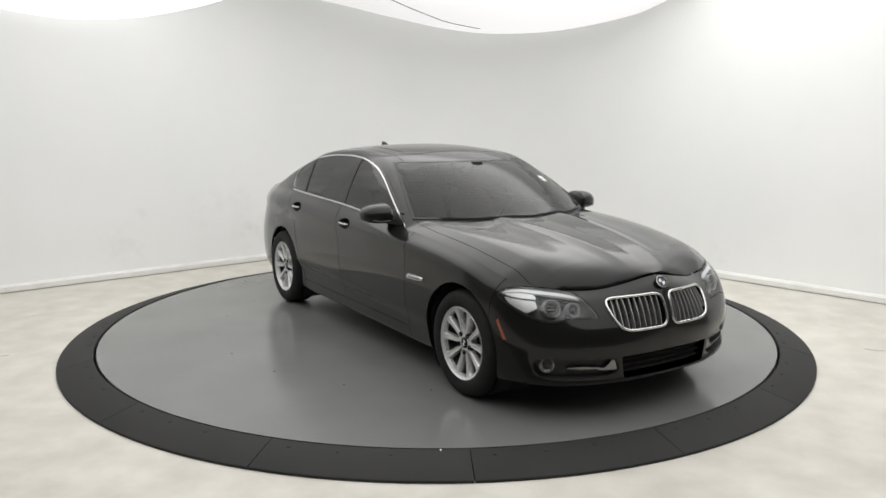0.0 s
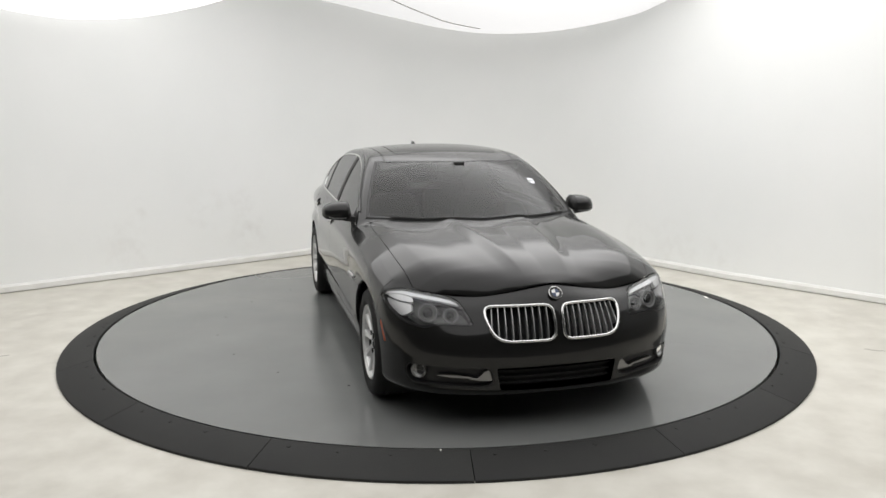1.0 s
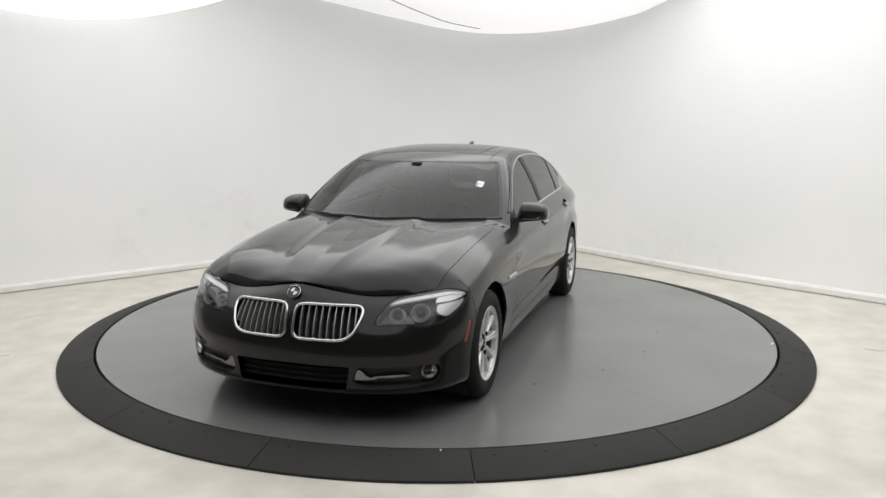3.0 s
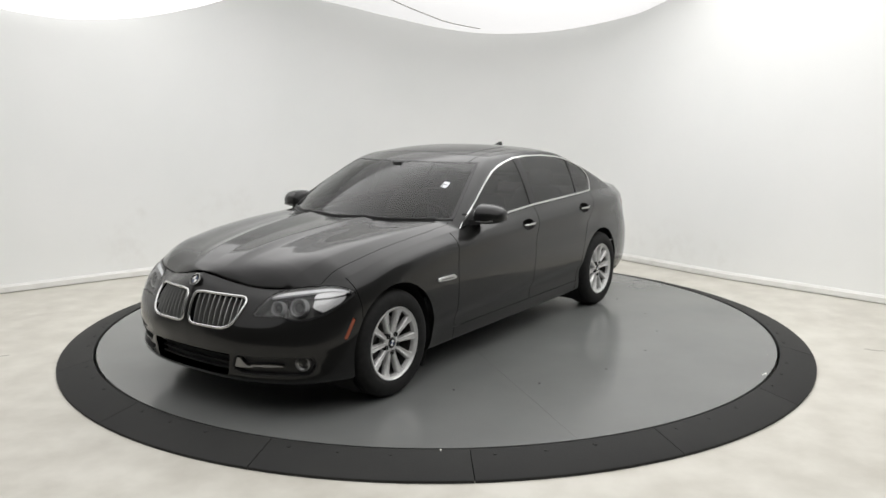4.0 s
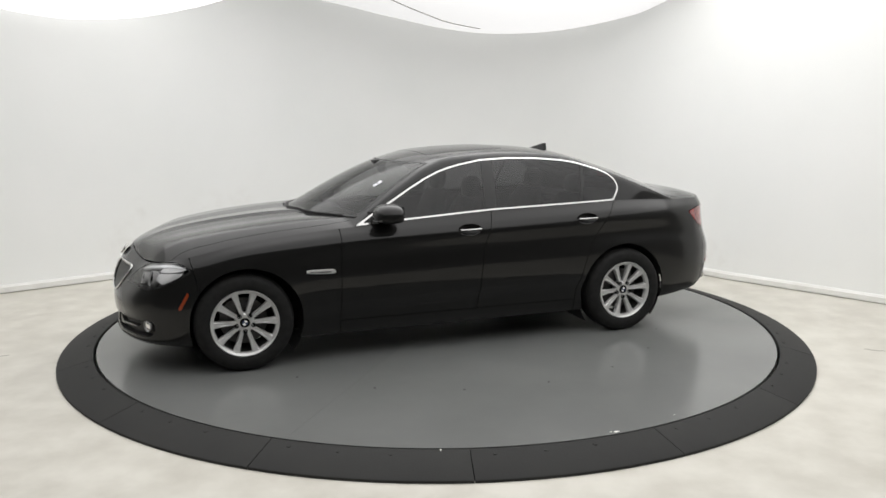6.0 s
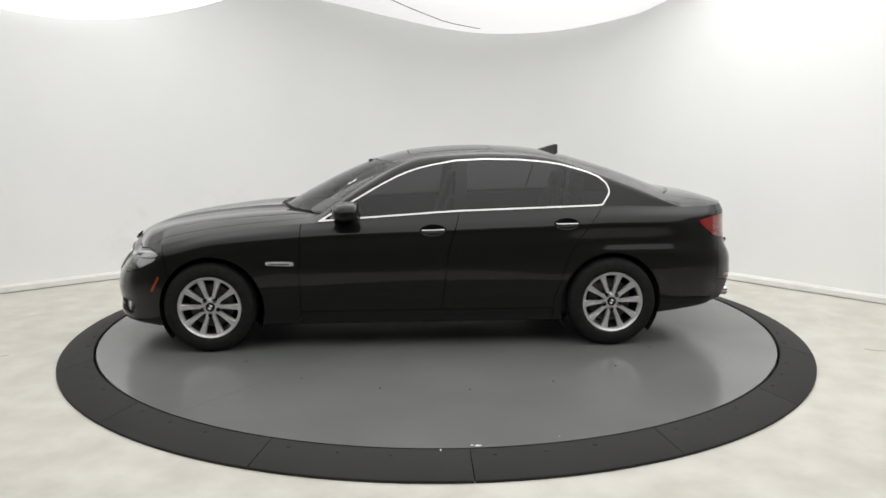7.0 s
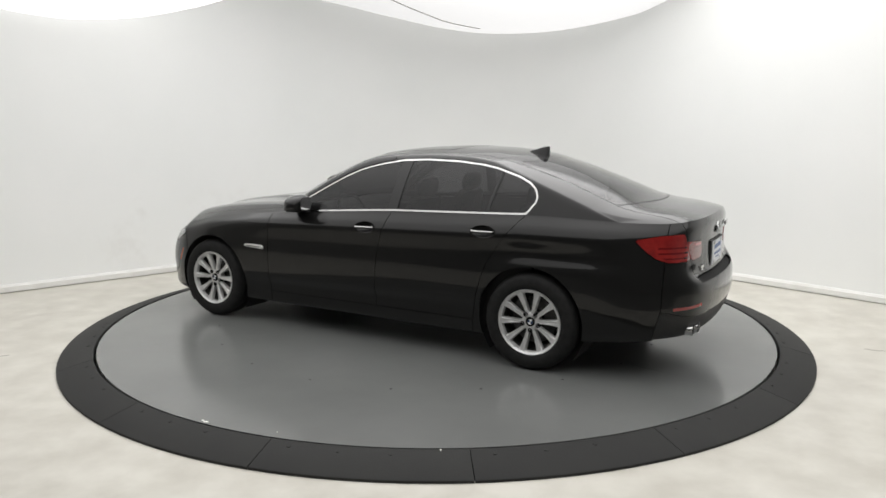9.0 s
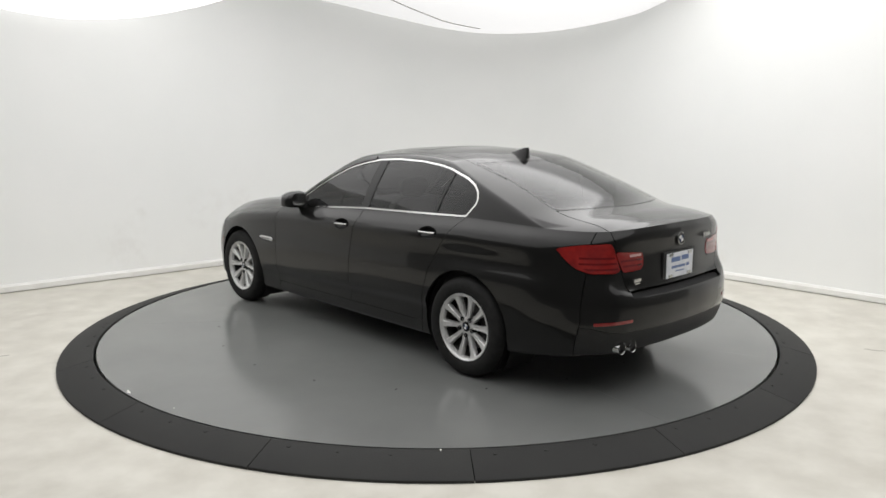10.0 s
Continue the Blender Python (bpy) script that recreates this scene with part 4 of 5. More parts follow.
def on_sheet(m, points, round_, inset, proud):
    """Places on the skin along an outline given by length and height, moved inside it and out of the skin."""
    q = rounded(points, round_)
    mid = q.mean(0)
    d = np.roll(q, -1, 0) - np.roll(q, 1, 0)
    n = np.stack([-d[:, 1], d[:, 0]], -1) / np.linalg.norm(d, axis=1)[:, None]
    n *= np.sign((n * (mid - q)).sum(1).mean())
    q = q + n * inset
    uz = np.stack([m.U, m.V[:, 2]], -1)
    out = []
    for p in q:
        near = np.argsort(((uz - p) ** 2).sum(1))[:14]
        A = np.column_stack([np.ones(14), uz[near] - p])
        k = np.linalg.lstsq(A, m.V[near], rcond=None)[0][0]
        out.append(k + m.N[near].mean(0) * proud)
    out = np.array(out)
    for _ in range(3):
        out = (np.roll(out, 1, 0) + 2 * out + np.roll(out, -1, 0)) / 4
    return out


def ring_tube(P, r, ref, n=10):
    """A round bar along a closed path that lies nearly square to ref."""
    vs, fs, k = [], [], len(P)
    for i in range(k):
        d = (P[(i + 1) % k] - P[i - 1]).normalized()
        s = d.cross(ref).normalized()
        u = s.cross(d)
        for j in range(n):
            a = 2 * math.pi * j / n
            vs.append(P[i] + s * (r * math.cos(a)) + u * (r * 0.8 * math.sin(a)))
    for i in range(k):
        for j in range(n):
            fs.append((i * n + j, i * n + (j + 1) % n, (i + 1) % k * n + (j + 1) % n, (i + 1) % k * n + j))
    return vs, fs


BOWLS = {}
BOWL = (0.094, 0.041)


def door_bowl(m, x0, z0):
    """Opens the door skin for the hollow behind its handle, and keeps the plane of the skin there."""
    x, z = m.V[:, 0], m.V[:, 2]
    q = np.hypot((x - x0) / BOWL[0], (z - z0) / BOWL[1])
    near = q < 2.0
    A = np.stack([np.ones(near.sum()), x[near] - x0, z[near] - z0], -1)
    BOWLS[x0] = np.linalg.lstsq(A, m.V[near, 1], rcond=None)[0]
    return cut(m, (q - 1) * 0.04)


def rear_cowl(x, y):
    return (1.053 - 0.60 * y * y) - x


def panel_pair(name, m, mat, parent, depth=0.018, proud=0.0, label=""):
    return [panel(name, m, mat, parent, depth, proud, label), panel(name, flipped(m), mat, parent, depth, proud, label)]


LAMP_OUT = [(.474, .590), (.512, .640), (.568, .698), (.62, .718), (.72, .733), (.86, .747), (1.0, .756), (1.08, .745), (1.15, .708), (1.06, .662), (.93, .604), (.80, .577), (.735, .579), (.69, .596)]
LENSES = []


def headlight_insides(lens):
    LENSES.append(lens)


def oriented(normal, up=Vector((0, 0, 1))):
    """A frame whose z points along normal and whose y is near up."""
    n = Vector([float(v) for v in normal]).normalized()
    x = up.cross(n).normalized()
    return Matrix((x, n.cross(x), n)).transposed().to_4x4()


def disc_part(name, profile, place, normal, mat, parent, n=28, label=""):
    """A turned piece (radius, height along normal) at a place on the car."""
    vs, fs = lathe(profile, n)
    m = Matrix.Translation([float(v) for v in place]) @ oriented(normal)
    return link(name, data(name, [m @ Vector(v) for v in vs], fs), mat, parent, label)


def fog_lamp(parent, place, normal):
    n = np.array(normal) * 0.7 + np.array([0.3, 0, 0])
    p = np.array(place) - np.array(normal) * 0.012
    disc_part("fog_lamp", [(0.001, -.03), (0.030, -.028), (0.036, 0.004), (0.041, 0.006), (0.043, 0.0), (0.043, -.04)], p, n, FOG, parent, label="round clear fog lamp")
    disc_part("fog_lens", [(0.001, 0.004), (0.025, 0.002), (0.037, -0.004)], p, n, CLEAR, parent)


def headlights(car):
    lens = LENSES[0]
    objs = [o for o in car.children if o.name.startswith("headlight")]
    for o, sg in zip(objs, (1, -1)):
        k = np.array([1, sg, 1])
        bowl = Sheet(lens.V - lens.N * 0.075, lens.N, lens.U, lens.F)
        bowl = bowl if sg > 0 else flipped(bowl)
        panel("lamp_housing", bowl, LAMP_GREY, o, 0)
        edge = cut(lens, 0.01 - polygon(LAMP_OUT, lens.U, lens.V[:, 2], 0.03))
        edge = edge if sg > 0 else flipped(edge)
        panel("lamp_frame", edge, BLACK, o, 0.075, -0.004)
        # the white brow along the upper edge, and the bright reflector at the outer end
        brow = band(band(lens, along, 0.575, 1.10), lambda q: q.V[:, 2] - brow_line(q.U), -0.007, 0.010)
        if brow.F:
            panel("lamp_brow", brow if sg > 0 else flipped(brow), LAMP_WHITE, o, 0.012, -0.006, "white light strip")
        for poly in ([(.868, .700), (.90, .722), (1.02, .738), (1.08, .728), (1.10, .712), (.98, .700)], [(.862, .652), (.88, .690), (.99, .692), (1.09, .700), (1.04, .664), (.93, .622)]):
            m = cut(lens, polygon(poly, lens.U, lens.V[:, 2], 0.012))
            if m.F:
                panel("reflector", m if sg > 0 else flipped(m), REFLECTOR, o, 0.02, -0.012)
        for u, zz, r in ((0.772, 0.662, 0.052), (0.618, 0.656, 0.041)):
            i = np.argmin((lens.U - u) ** 2 + (lens.V[:, 2] - zz) ** 2)
            n = (lens.N[i] * 0.5 + np.array([0.5, 0.02, -0.02])) * k
            p = lens.V[i] * k - lens.N[i] * k * 0.040
            disc_part("lamp_ring", [(r * 0.93, -0.03), (r * 0.94, 0.008), (r * 0.97, 0.010), (r * 1.00, 0.008), (r * 1.01, -0.03)], p, n, LAMP_RING, o)
            disc_part("lamp_bowl", [(0.001, -0.012), (r * 0.5, -0.010), (r * 0.88, 0.0)], p, n, LAMP_GREY, o)
            disc_part("projector", [(0.001, 0.012), (r * 0.3, 0.008), (r * 0.5, -0.002), (r * 0.55, -0.012)], p, n, GLOSS_BLACK, o)


def brow_line(u):
    return np.interp(u, [.5, .60, .72, .86, 1.0, 1.08, 1.15], [.685, .699, .716, .730, .739, .729, .70])


# ---- wheels ----
def wheel_meshes():
    tw = 0.1125
    tyre = [(0.222, -tw * .86), (0.236, -tw * .98), (0.262, -tw * 1.03), (0.290, -tw * 1.02), (0.312, -tw * .95), (0.326, -tw * .80), (0.3325, -tw * .55)]
    for y in (-.052, -.022, .022, .052):
        tyre += [(0.334, y - 0.005), (0.327, y - 0.004), (0.327, y + 0.004), (0.334, y + 0.005)]
    tyre += [(r, -y) for r, y in reversed(tyre[:7])]
    out = {}
    out["tyre"] = data("tyre", *lathe(tyre, 72, axis="y"))
    out["tyre"].materials.append(TYRE)
    barrel = [(0.2285, 0.096), (0.2285, 0.104), (0.2255, 0.108), (0.2215, 0.107), (0.217, 0.101), (0.2065, 0.097), (0.203, 0.088), (0.202, 0.070)]
    out["rim"] = data("rim", *lathe(barrel, 72, axis="y"))
    out["rim"].materials.append(ALLOY)
    # inner barrel of the alloy rim, with the gaps' shade in its colour
    out["barrel"] = data("barrel", *lathe([(0.202, 0.070), (0.199, 0.03), (0.196, -0.09), (0.222, -0.10)], 48, axis="y"))
    out["barrel"].materials.append(STEEL)
    hub = [(0.066, 0.02), (0.068, 0.066), (0.060, 0.076), (0.045, 0.080), (0.036, 0.079), (0.034, 0.074), (0.001, 0.074)]
    out["hub"] = data("hub", *lathe(hub, 40, axis="y"))
    out["hub"].materials.append(ALLOY)
    # a spoke: a tapered bar with a shallow groove, from hub to rim
    vs, fs = [], []
    rings = ((0.050, 0.0135, 0.078, 0.045), (0.085, 0.0135, 0.081, 0.05), (0.13, 0.0160, 0.085, 0.052), (0.175, 0.0200, 0.090, 0.056), (0.198, 0.0235, 0.095, 0.06), (0.213, 0.030, 0.099, 0.07))
    for r, w, y1, y0 in rings:
        g = 0.005 if 0.07 < r < 0.205 else 0.0
        for wx, yy in ((-w * 1.05, y0), (-w, y1 - 0.006), (-w * 0.72, y1), (-w * 0.42, y1 - 0.001), (0, y1 - g), (w * 0.42, y1 - 0.001), (w * 0.72, y1), (w, y1 - 0.006), (w * 1.05, y0)):
            vs.append((wx, yy, r))
    for i in range(len(rings) - 1):
        for q in range(8):
            fs.append((i * 9 + q, i * 9 + q + 1, i * 9 + 9 + q + 1, i * 9 + 9 + q))
    out["spoke"] = data("spoke", vs, fs, sharp=50)
    out["spoke"].materials.append(ALLOY)
    out["hub_cap"] = data("hub_cap", *lathe([(0.033, 0.072), (0.033, 0.079), (0.030, 0.081), (0.001, 0.082)], 32, axis="y"))
    out["hub_cap"].materials.append(GLOSS_BLACK)
    # near-black caps that colour in the shade of the bolt holes
    out["bolt"] = data("bolt", *lathe([(0.0155, 0.05), (0.0155, 0.0850), (0.0130, 0.0855), (0.010, 0.078), (0.001, 0.078)], 12, axis="y"))
    out["bolt"].materials.append(DARK)
    out["brake_disc"] = data("brake_disc", *lathe([(0.075, 0.035), (0.08, 0.012), (0.160, 0.010), (0.160, -0.012), (0.07, -0.012)], 48, axis="y"))
    out["brake_disc"].materials.append(STEEL)
    bm = bmesh.new()
    for i in range(9):
        a = radians(20 + 50 * i / 8)
        for r in (0.10, 0.172):
            for y in (-0.04, 0.03):
                bm.verts.new((r * math.cos(a), y, r * math.sin(a)))
    bmesh.ops.convex_hull(bm, input=bm.verts)
    me = bpy.data.meshes.new("brake_caliper")
    bm.to_mesh(me)
    bm.free()
    me.materials.append(STEEL)
    out["brake_caliper"] = me
    vs, fs = [(0, 0.0832, 0)], []
    for i in range(9):
        a = radians(90 * i / 8)
        vs.append((0.019 * math.cos(a), 0.0832, 0.019 * math.sin(a)))
    fs = [(0, i + 1, i + 2) for i in range(8)]
    out["white"] = data("emblem_quarter", vs, fs, False)
    out["white"].materials.append(ENAMEL_WHITE)
    out["blue"] = data("emblem_quarter", vs, fs, False)
    out["blue"].materials.append(ENAMEL_BLUE)
    return out


def wheels(car):
    M = wheel_meshes()
    for (x, y) in WHEELS:
        for sg in (1, -1):
            w = new("wheel")
            w.parent = car
            tagged(w, "ten-spoke silver alloy wheel with a black tyre")
            w.location = (x, sg * y, WHEEL_R)
            if sg < 0:
                w.rotation_euler = (0, 0, math.pi)
            twist = radians(18 + (4 if x < 0 else 0))
            pieces = [("tyre", 0.0, 0), ("barrel", 0.0, 0), ("rim", 0.0, 0), ("hub", 0.0, 0), ("hub_cap", 0.0, 0), ("brake_disc", 0.0, 0), ("brake_caliper", 0.0, 0)]
            for name, a, _ in pieces:
                o = new(name, M[name])
                o.parent = w
            for i in range(10):
                o = new("spoke", M["spoke"])
                o.parent = w
                o.rotation_euler = (0, twist + i * math.pi / 5, 0)
            for i in range(5):
                o = new("bolt", M["bolt"])
                o.parent = w
                a = radians(-90 + 72 * i)
                o.location = (0.059 * math.cos(a), 0.0, 0.059 * math.sin(a))
            for i in range(4):
                o = new("emblem_quarter", M["white" if i % 2 else "blue"])
                o.parent = w
                o.rotation_euler = (0, twist + i * math.pi / 2, 0)


def emblem(car, place, normal, r):
    e = disc_part("emblem", [(r, -0.004), (r, 0.004), (r * 0.96, 0.0055), (r * 0.92, 0.0045), (r * 0.62, 0.0045), (r * 0.60, 0.0052), (r * 0.001, 0.0052)], place, normal, GLOSS_BLACK, car, 40, "round enamel emblem with a bright rim")
    disc_part("emblem_rim", [(r * 1.0, -0.003), (r * 1.06, 0.0), (r * 1.05, 0.006), (r * 0.97, 0.007), (r * 0.95, 0.003)], place, normal, CHROME, e, 40)
    m = Matrix.Translation(place) @ oriented(normal)
    for i in range(4):
        vs = [(0, 0, 0.0062)] + [(r * 0.60 * math.cos(radians(90 * i + 90 * j / 6)), r * 0.60 * math.sin(radians(90 * i + 90 * j / 6)), 0.0062) for j in range(7)]
        link("emblem_quarter", data("emblem_quarter", [m @ Vector(v) for v in vs], [(0, j + 1, j + 2) for j in range(6)], False), ENAMEL_WHITE if i % 2 else ENAMEL_BLUE, e)


# ---- fittings ----
def mirror(car, sg):
    """Door mirror: a rounded housing on a foot, with a lower black shell and a turn lamp line."""
    bm = bmesh.new()
    rings = []
    # sections across y from the foot outward: (y, x front, x back, z low, z high)
    for yy, x1, x0, z0, z1 in ((.858, .550, .425, .986, 1.040), (.868, .572, .408, .972, 1.084), (.888, .588, .398, .966, 1.101), (.945, .586, .394, .966, 1.101), (.995, .572, .396, .970, 1.093), (1.032, .548, .402, .977, 1.078), (1.053, .512, .412, .990, 1.056), (1.060, .475, .425, 1.003, 1.036)):
        cx, cz, hx, hz = (x1 + x0) / 2, (z1 + z0) / 2, (x1 - x0) / 2, (z1 - z0) / 2
        ring_ = []
        for i in range(20):
            a = 2 * math.pi * i / 20
            c, s = math.cos(a), math.sin(a)
            e = 0.5
            px = cx + hx * math.copysign(abs(c) ** e, c)
            pz = cz + hz * math.copysign(abs(s) ** e, s) * (1 - 0.38 * max(0.0, c) ** 1.5) - 0.012 * max(0.0, c)
            ring_.append(bm.verts.new((px, sg * yy, pz)))
        rings.append(ring_)
    for a, b in zip(rings, rings[1:]):
        for i in range(20):
            j = (i + 1) % 20
            bm.faces.new((a[i], a[j], b[j], b[i]))
    bm.faces.new(rings[0])
    bm.faces.new(rings[-1])
    m = part("door_mirror", bm, PAINT, car, "black door mirror on a short foot")
    bm = bmesh.new()
    for yy, x1, x0, z0, z1 in ((.815, .580, .450, .952, .988), (.86, .575, .445, .960, .998), (.92, .560, .440, .968, .996)):
        for px, pz in ((x1, z0), (x1, z1), (x0, z0), (x0, z1)):
            bm.verts.new((px, sg * yy, pz))
    bmesh.ops.convex_hull(bm, input=bm.verts)
    part("mirror_foot", bm, BLACK, m, smooth=False)
    bm = bmesh.new()
    vs = []
    for i in range(20):
        a = 2 * math.pi * i / 20
        c, s = math.cos(a), math.sin(a)
        vs.append(bm.verts.new((0.392, sg * (0.945 + 0.066 * math.copysign(abs(c) ** .6, c)), 1.040 + 0.050 * math.copysign(abs(s) ** .6, s))))
    bm.faces.new(vs)
    part("mirror_glass", bm, LAMP_SILVER, m, smooth=False)
    vs, fs = sweep([(.582, sg * .898, .990), (.594, sg * .942, .989), (.583, sg * .99, .991), (.555, sg * 1.018, .997)], [(-.004, -.003), (.004, -.003), (.004, .003), (-.004, .003)])
    link("turn_lamp", data("turn_lamp", vs, fs), LAMP_GREY, m)


def handle(door, x, z, sg, tilt):
    """Door handle: a body-coloured grip with a bright strip, over a hollow in the door."""
    c = BOWLS[x]

    def skin_y(px, pz):
        return float(c[0] + c[1] * (px - x) + c[2] * (pz - z))

    rings, n = (1.04, 1.0, .9, .75, .55, .3), 36
    vs, fs = [], []
    for q in rings:
        for i in range(n):
            a = 2 * math.pi * i / n
            px, pz = x + BOWL[0] * q * math.cos(a), z + BOWL[1] * q * math.sin(a)
            vs.append((px, sg * (skin_y(px, pz) - 0.003 - 0.034 * max(0.0, 1 - q * q) ** 0.7), pz))
    vs.append((x, sg * (skin_y(x, z) - 0.037), z))
    for k in range(len(rings) - 1):
        for i in range(n):
            j = (i + 1) % n
            fs.append((k * n + i, k * n + j, k * n + n + j, k * n + n + i))
    k = (len(rings) - 1) * n
    fs += [(k + i, k + (i + 1) % n, len(vs) - 1) for i in range(n)]
    link("handle_bowl", data("handle_bowl", vs, fs, sharp=None), PAINT, door)

    def bar(half, out, lift, section, steps=9):
        pts = []
        for i in range(steps):
            d = half * (2 * i / (steps - 1) - 1)
            pz = z + lift + d * tilt
            pts.append((x + d, sg * (skin_y(x + d, pz) + out - 0.024 * abs(d / 0.095) ** 4), pz))
        return sweep(pts, section)

    vs, fs = bar(.093, .018, .001, [(-.008, -.011), (.006, -.013), (.008, 0), (.006, .013), (-.008, .011)])
    h = link("door_handle", data("door_handle", vs, fs, sharp=60), PAINT, door)
    vs, fs = bar(.080, .025, .002, [(.0072 * math.cos(2 * math.pi * i / 10), .0072 * math.sin(2 * math.pi * i / 10)) for i in range(10)])
    link("handle_strip", data("handle_strip", vs, fs, sharp=80), CHROME, h, "bright chrome strip")


def wing_vent(car, sg):
    vs, fs = [], []
    for px, zl, zh in ((1.068, .651, .669), (1.05, .646, .673), (0.95, .640, .673), (0.885, .638, .671), (0.868, .641, .660)):
        for yy, pz in ((.929, zl), (.938, zl + .004), (.938, zh - .004), (.929, zh)):
            vs.append((px, sg * yy, pz))
    for i in range(4):
        for q in range(3):
            a = i * 4 + q
            fs.append((a, a + 1, a + 5, a + 4))
    fs += [(0, 1, 2, 3), (16, 17, 18, 19)]
    v = link("wing_badge", data("wing_badge", vs, fs, sharp=30), ALLOY, car, "bright metal badge on the front wing")
    vs, fs = sweep([(1.045, sg * .9390, .6575), (.90, sg * .9390, .654)], [(-.0008, -.004), (.0008, -.004), (.0008, .004), (-.0008, .004)])
    link("badge_bar", data("badge_bar", vs, fs), LAMP_GREY, v)


def roof_fin(car):
    bm = bmesh.new()
    for px, hw, z0, z1 in ((-1.055, .012, 1.425, 1.434), (-1.10, .022, 1.415, 1.446), (-1.16, .030, 1.402, 1.465), (-1.20, .033, 1.392, 1.476), (-1.228, .026, 1.388, 1.478), (-1.235, .016, 1.388, 1.470)):
        for k in (-1, 1):
            bm.verts.new((px, k * hw, z0 - 0.006))
            bm.verts.new((px, k * hw * 0.25, z1))
    bmesh.ops.convex_hull(bm, input=bm.verts)
    part("roof_fin", bm, PAINT, car, "black shark-fin aerial")


def plate(car):
    x = -2.499
    bm = bmesh.new()
    box(bm, x - 0.006, x, -.155, .155, .705, .860)
    p = part("dealer_plate", bm, PAPER, car, "white plate with blue lettering bars", smooth=False)
    bars = ((-.10, -.015, .806, .836, INK_BLUE), (.0, .105, .803, .833, INK_BLUE), (-.06, .10, .762, .778, INK_BLUE), (-.11, -.075, .762, .782, INK_BLUE), (-.05, .055, .738, .745, INK_BLUE))
    for y0, y1, z0, z1, mat in bars:
        bm = bmesh.new()
        box(bm, x - 0.0075, x - 0.0062, y0, y1, z0, z1)
        part("lettering_bar", bm, mat, p, smooth=False)
    for sy in (-.11, .11):
        for sz in (.716, .850):
            bm = bmesh.new()
            box(bm, x - 0.010, x - 0.006, sy - .022, sy + .022, sz - .010, sz + .010, 0.003)
            part("plate_clip", bm, CHROME, p, smooth=False)
    # black box in place of a recess, its shade put into the colour
    bm = bmesh.new()
    box(bm, -2.4975, -2.46, -.185, .185, .702, .872, 0.0)
    part("recess_shade", bm, BLACK, car, smooth=False)


def rear_badges(car):
    for i, (y0, w) in enumerate(((-.30, .022), (-.335, .022), (-.37, .022), (-.398, .008))):
        bm = bmesh.new()
        xx = -2.500 + (abs(y0) - .25) * 0.10
        box(bm, xx - 0.006, xx + 0.004, y0 - w / 2, y0 + w / 2, .925, .953, 0.002)
        part("model_badge", bm, CHROME, car, "small bright badge bar", smooth=False)
    for y0, z0, w, h in ((.475, .742, .075, .020), (.475, .722, .05, .010)):
        bm = bmesh.new()
        box(bm, -2.506, -2.484, y0 - w / 2, y0 + w / 2, z0 - h / 2, z0 + h / 2, 0.002)
        part("dealer_badge", bm, CHROME, car, "small bright badge bar", smooth=False)


def exhaust(car):
    for y in (.500, .590):
        vs, fs = lathe([(0.030, -0.12), (0.034, 0.0), (0.036, 0.002), (0.037, -0.004), (0.0375, -0.12)], 28)
        m = Matrix.Translation((-2.49 if y > .55 else -2.505, y, .342)) @ Matrix.Rotation(radians(-90), 4, "Y")
        t = link("tailpipe", data("tailpipe", [m @ Vector(v) for v in vs], fs), CHROME, car, "dark chrome tailpipe end")
        vs, fs = lathe([(0.001, -0.06), (0.031, -0.06)], 24)
        link("pipe_bore", data("pipe_bore", [m @ Vector(v) for v in vs], fs), DARK, t)


def sticker(car):
    z = float(top_height(np.array([.455]), np.array([.55]), np.array([.845]), np.array([.965]))[0])
    m = Matrix.Translation((.455, .55, z + 0.002)) @ oriented(Vector((.46, .16, .87)), Vector((-1, 0, .5)))
    p = None
    for k, (w, h, o, mat, name) in enumerate(((.026, .036, 0.0, PAPER, "windshield_sticker"), (.016, .006, .001, LAMP_GREY, "lettering_bar"))):
        vs = [m @ Vector(v) for v in ((-w, -h, o), (w, -h, o), (w, h, o), (-w, h, o))]
        p2 = link(name, data(name, vs, [(0, 1, 2, 3)], False), mat, p or car, "small white paper sticker" if k == 0 else "")
        p = p2


def wiper(car, y0, y1):
    path_ = [(1.035 - 0.60 * (y0 + (y1 - y0) * i / 6) ** 2 - 0.004 - 0.008 * i / 6, y0 + (y1 - y0) * i / 6, 0) for i in range(7)]
    out = []
    for px, py, _ in path_:
        z = float(top_height(np.array([px]), np.array([abs(py)]), np.array([0.84]), np.array([0.94]))[0])
        out.append((px, py, z + 0.006))
    vs, fs = sweep(out, [(-.006, -.006), (.006, -.006), (.004, .005), (-.004, .005)])
    link("wiper", data("wiper", vs, fs), BLACK, car)


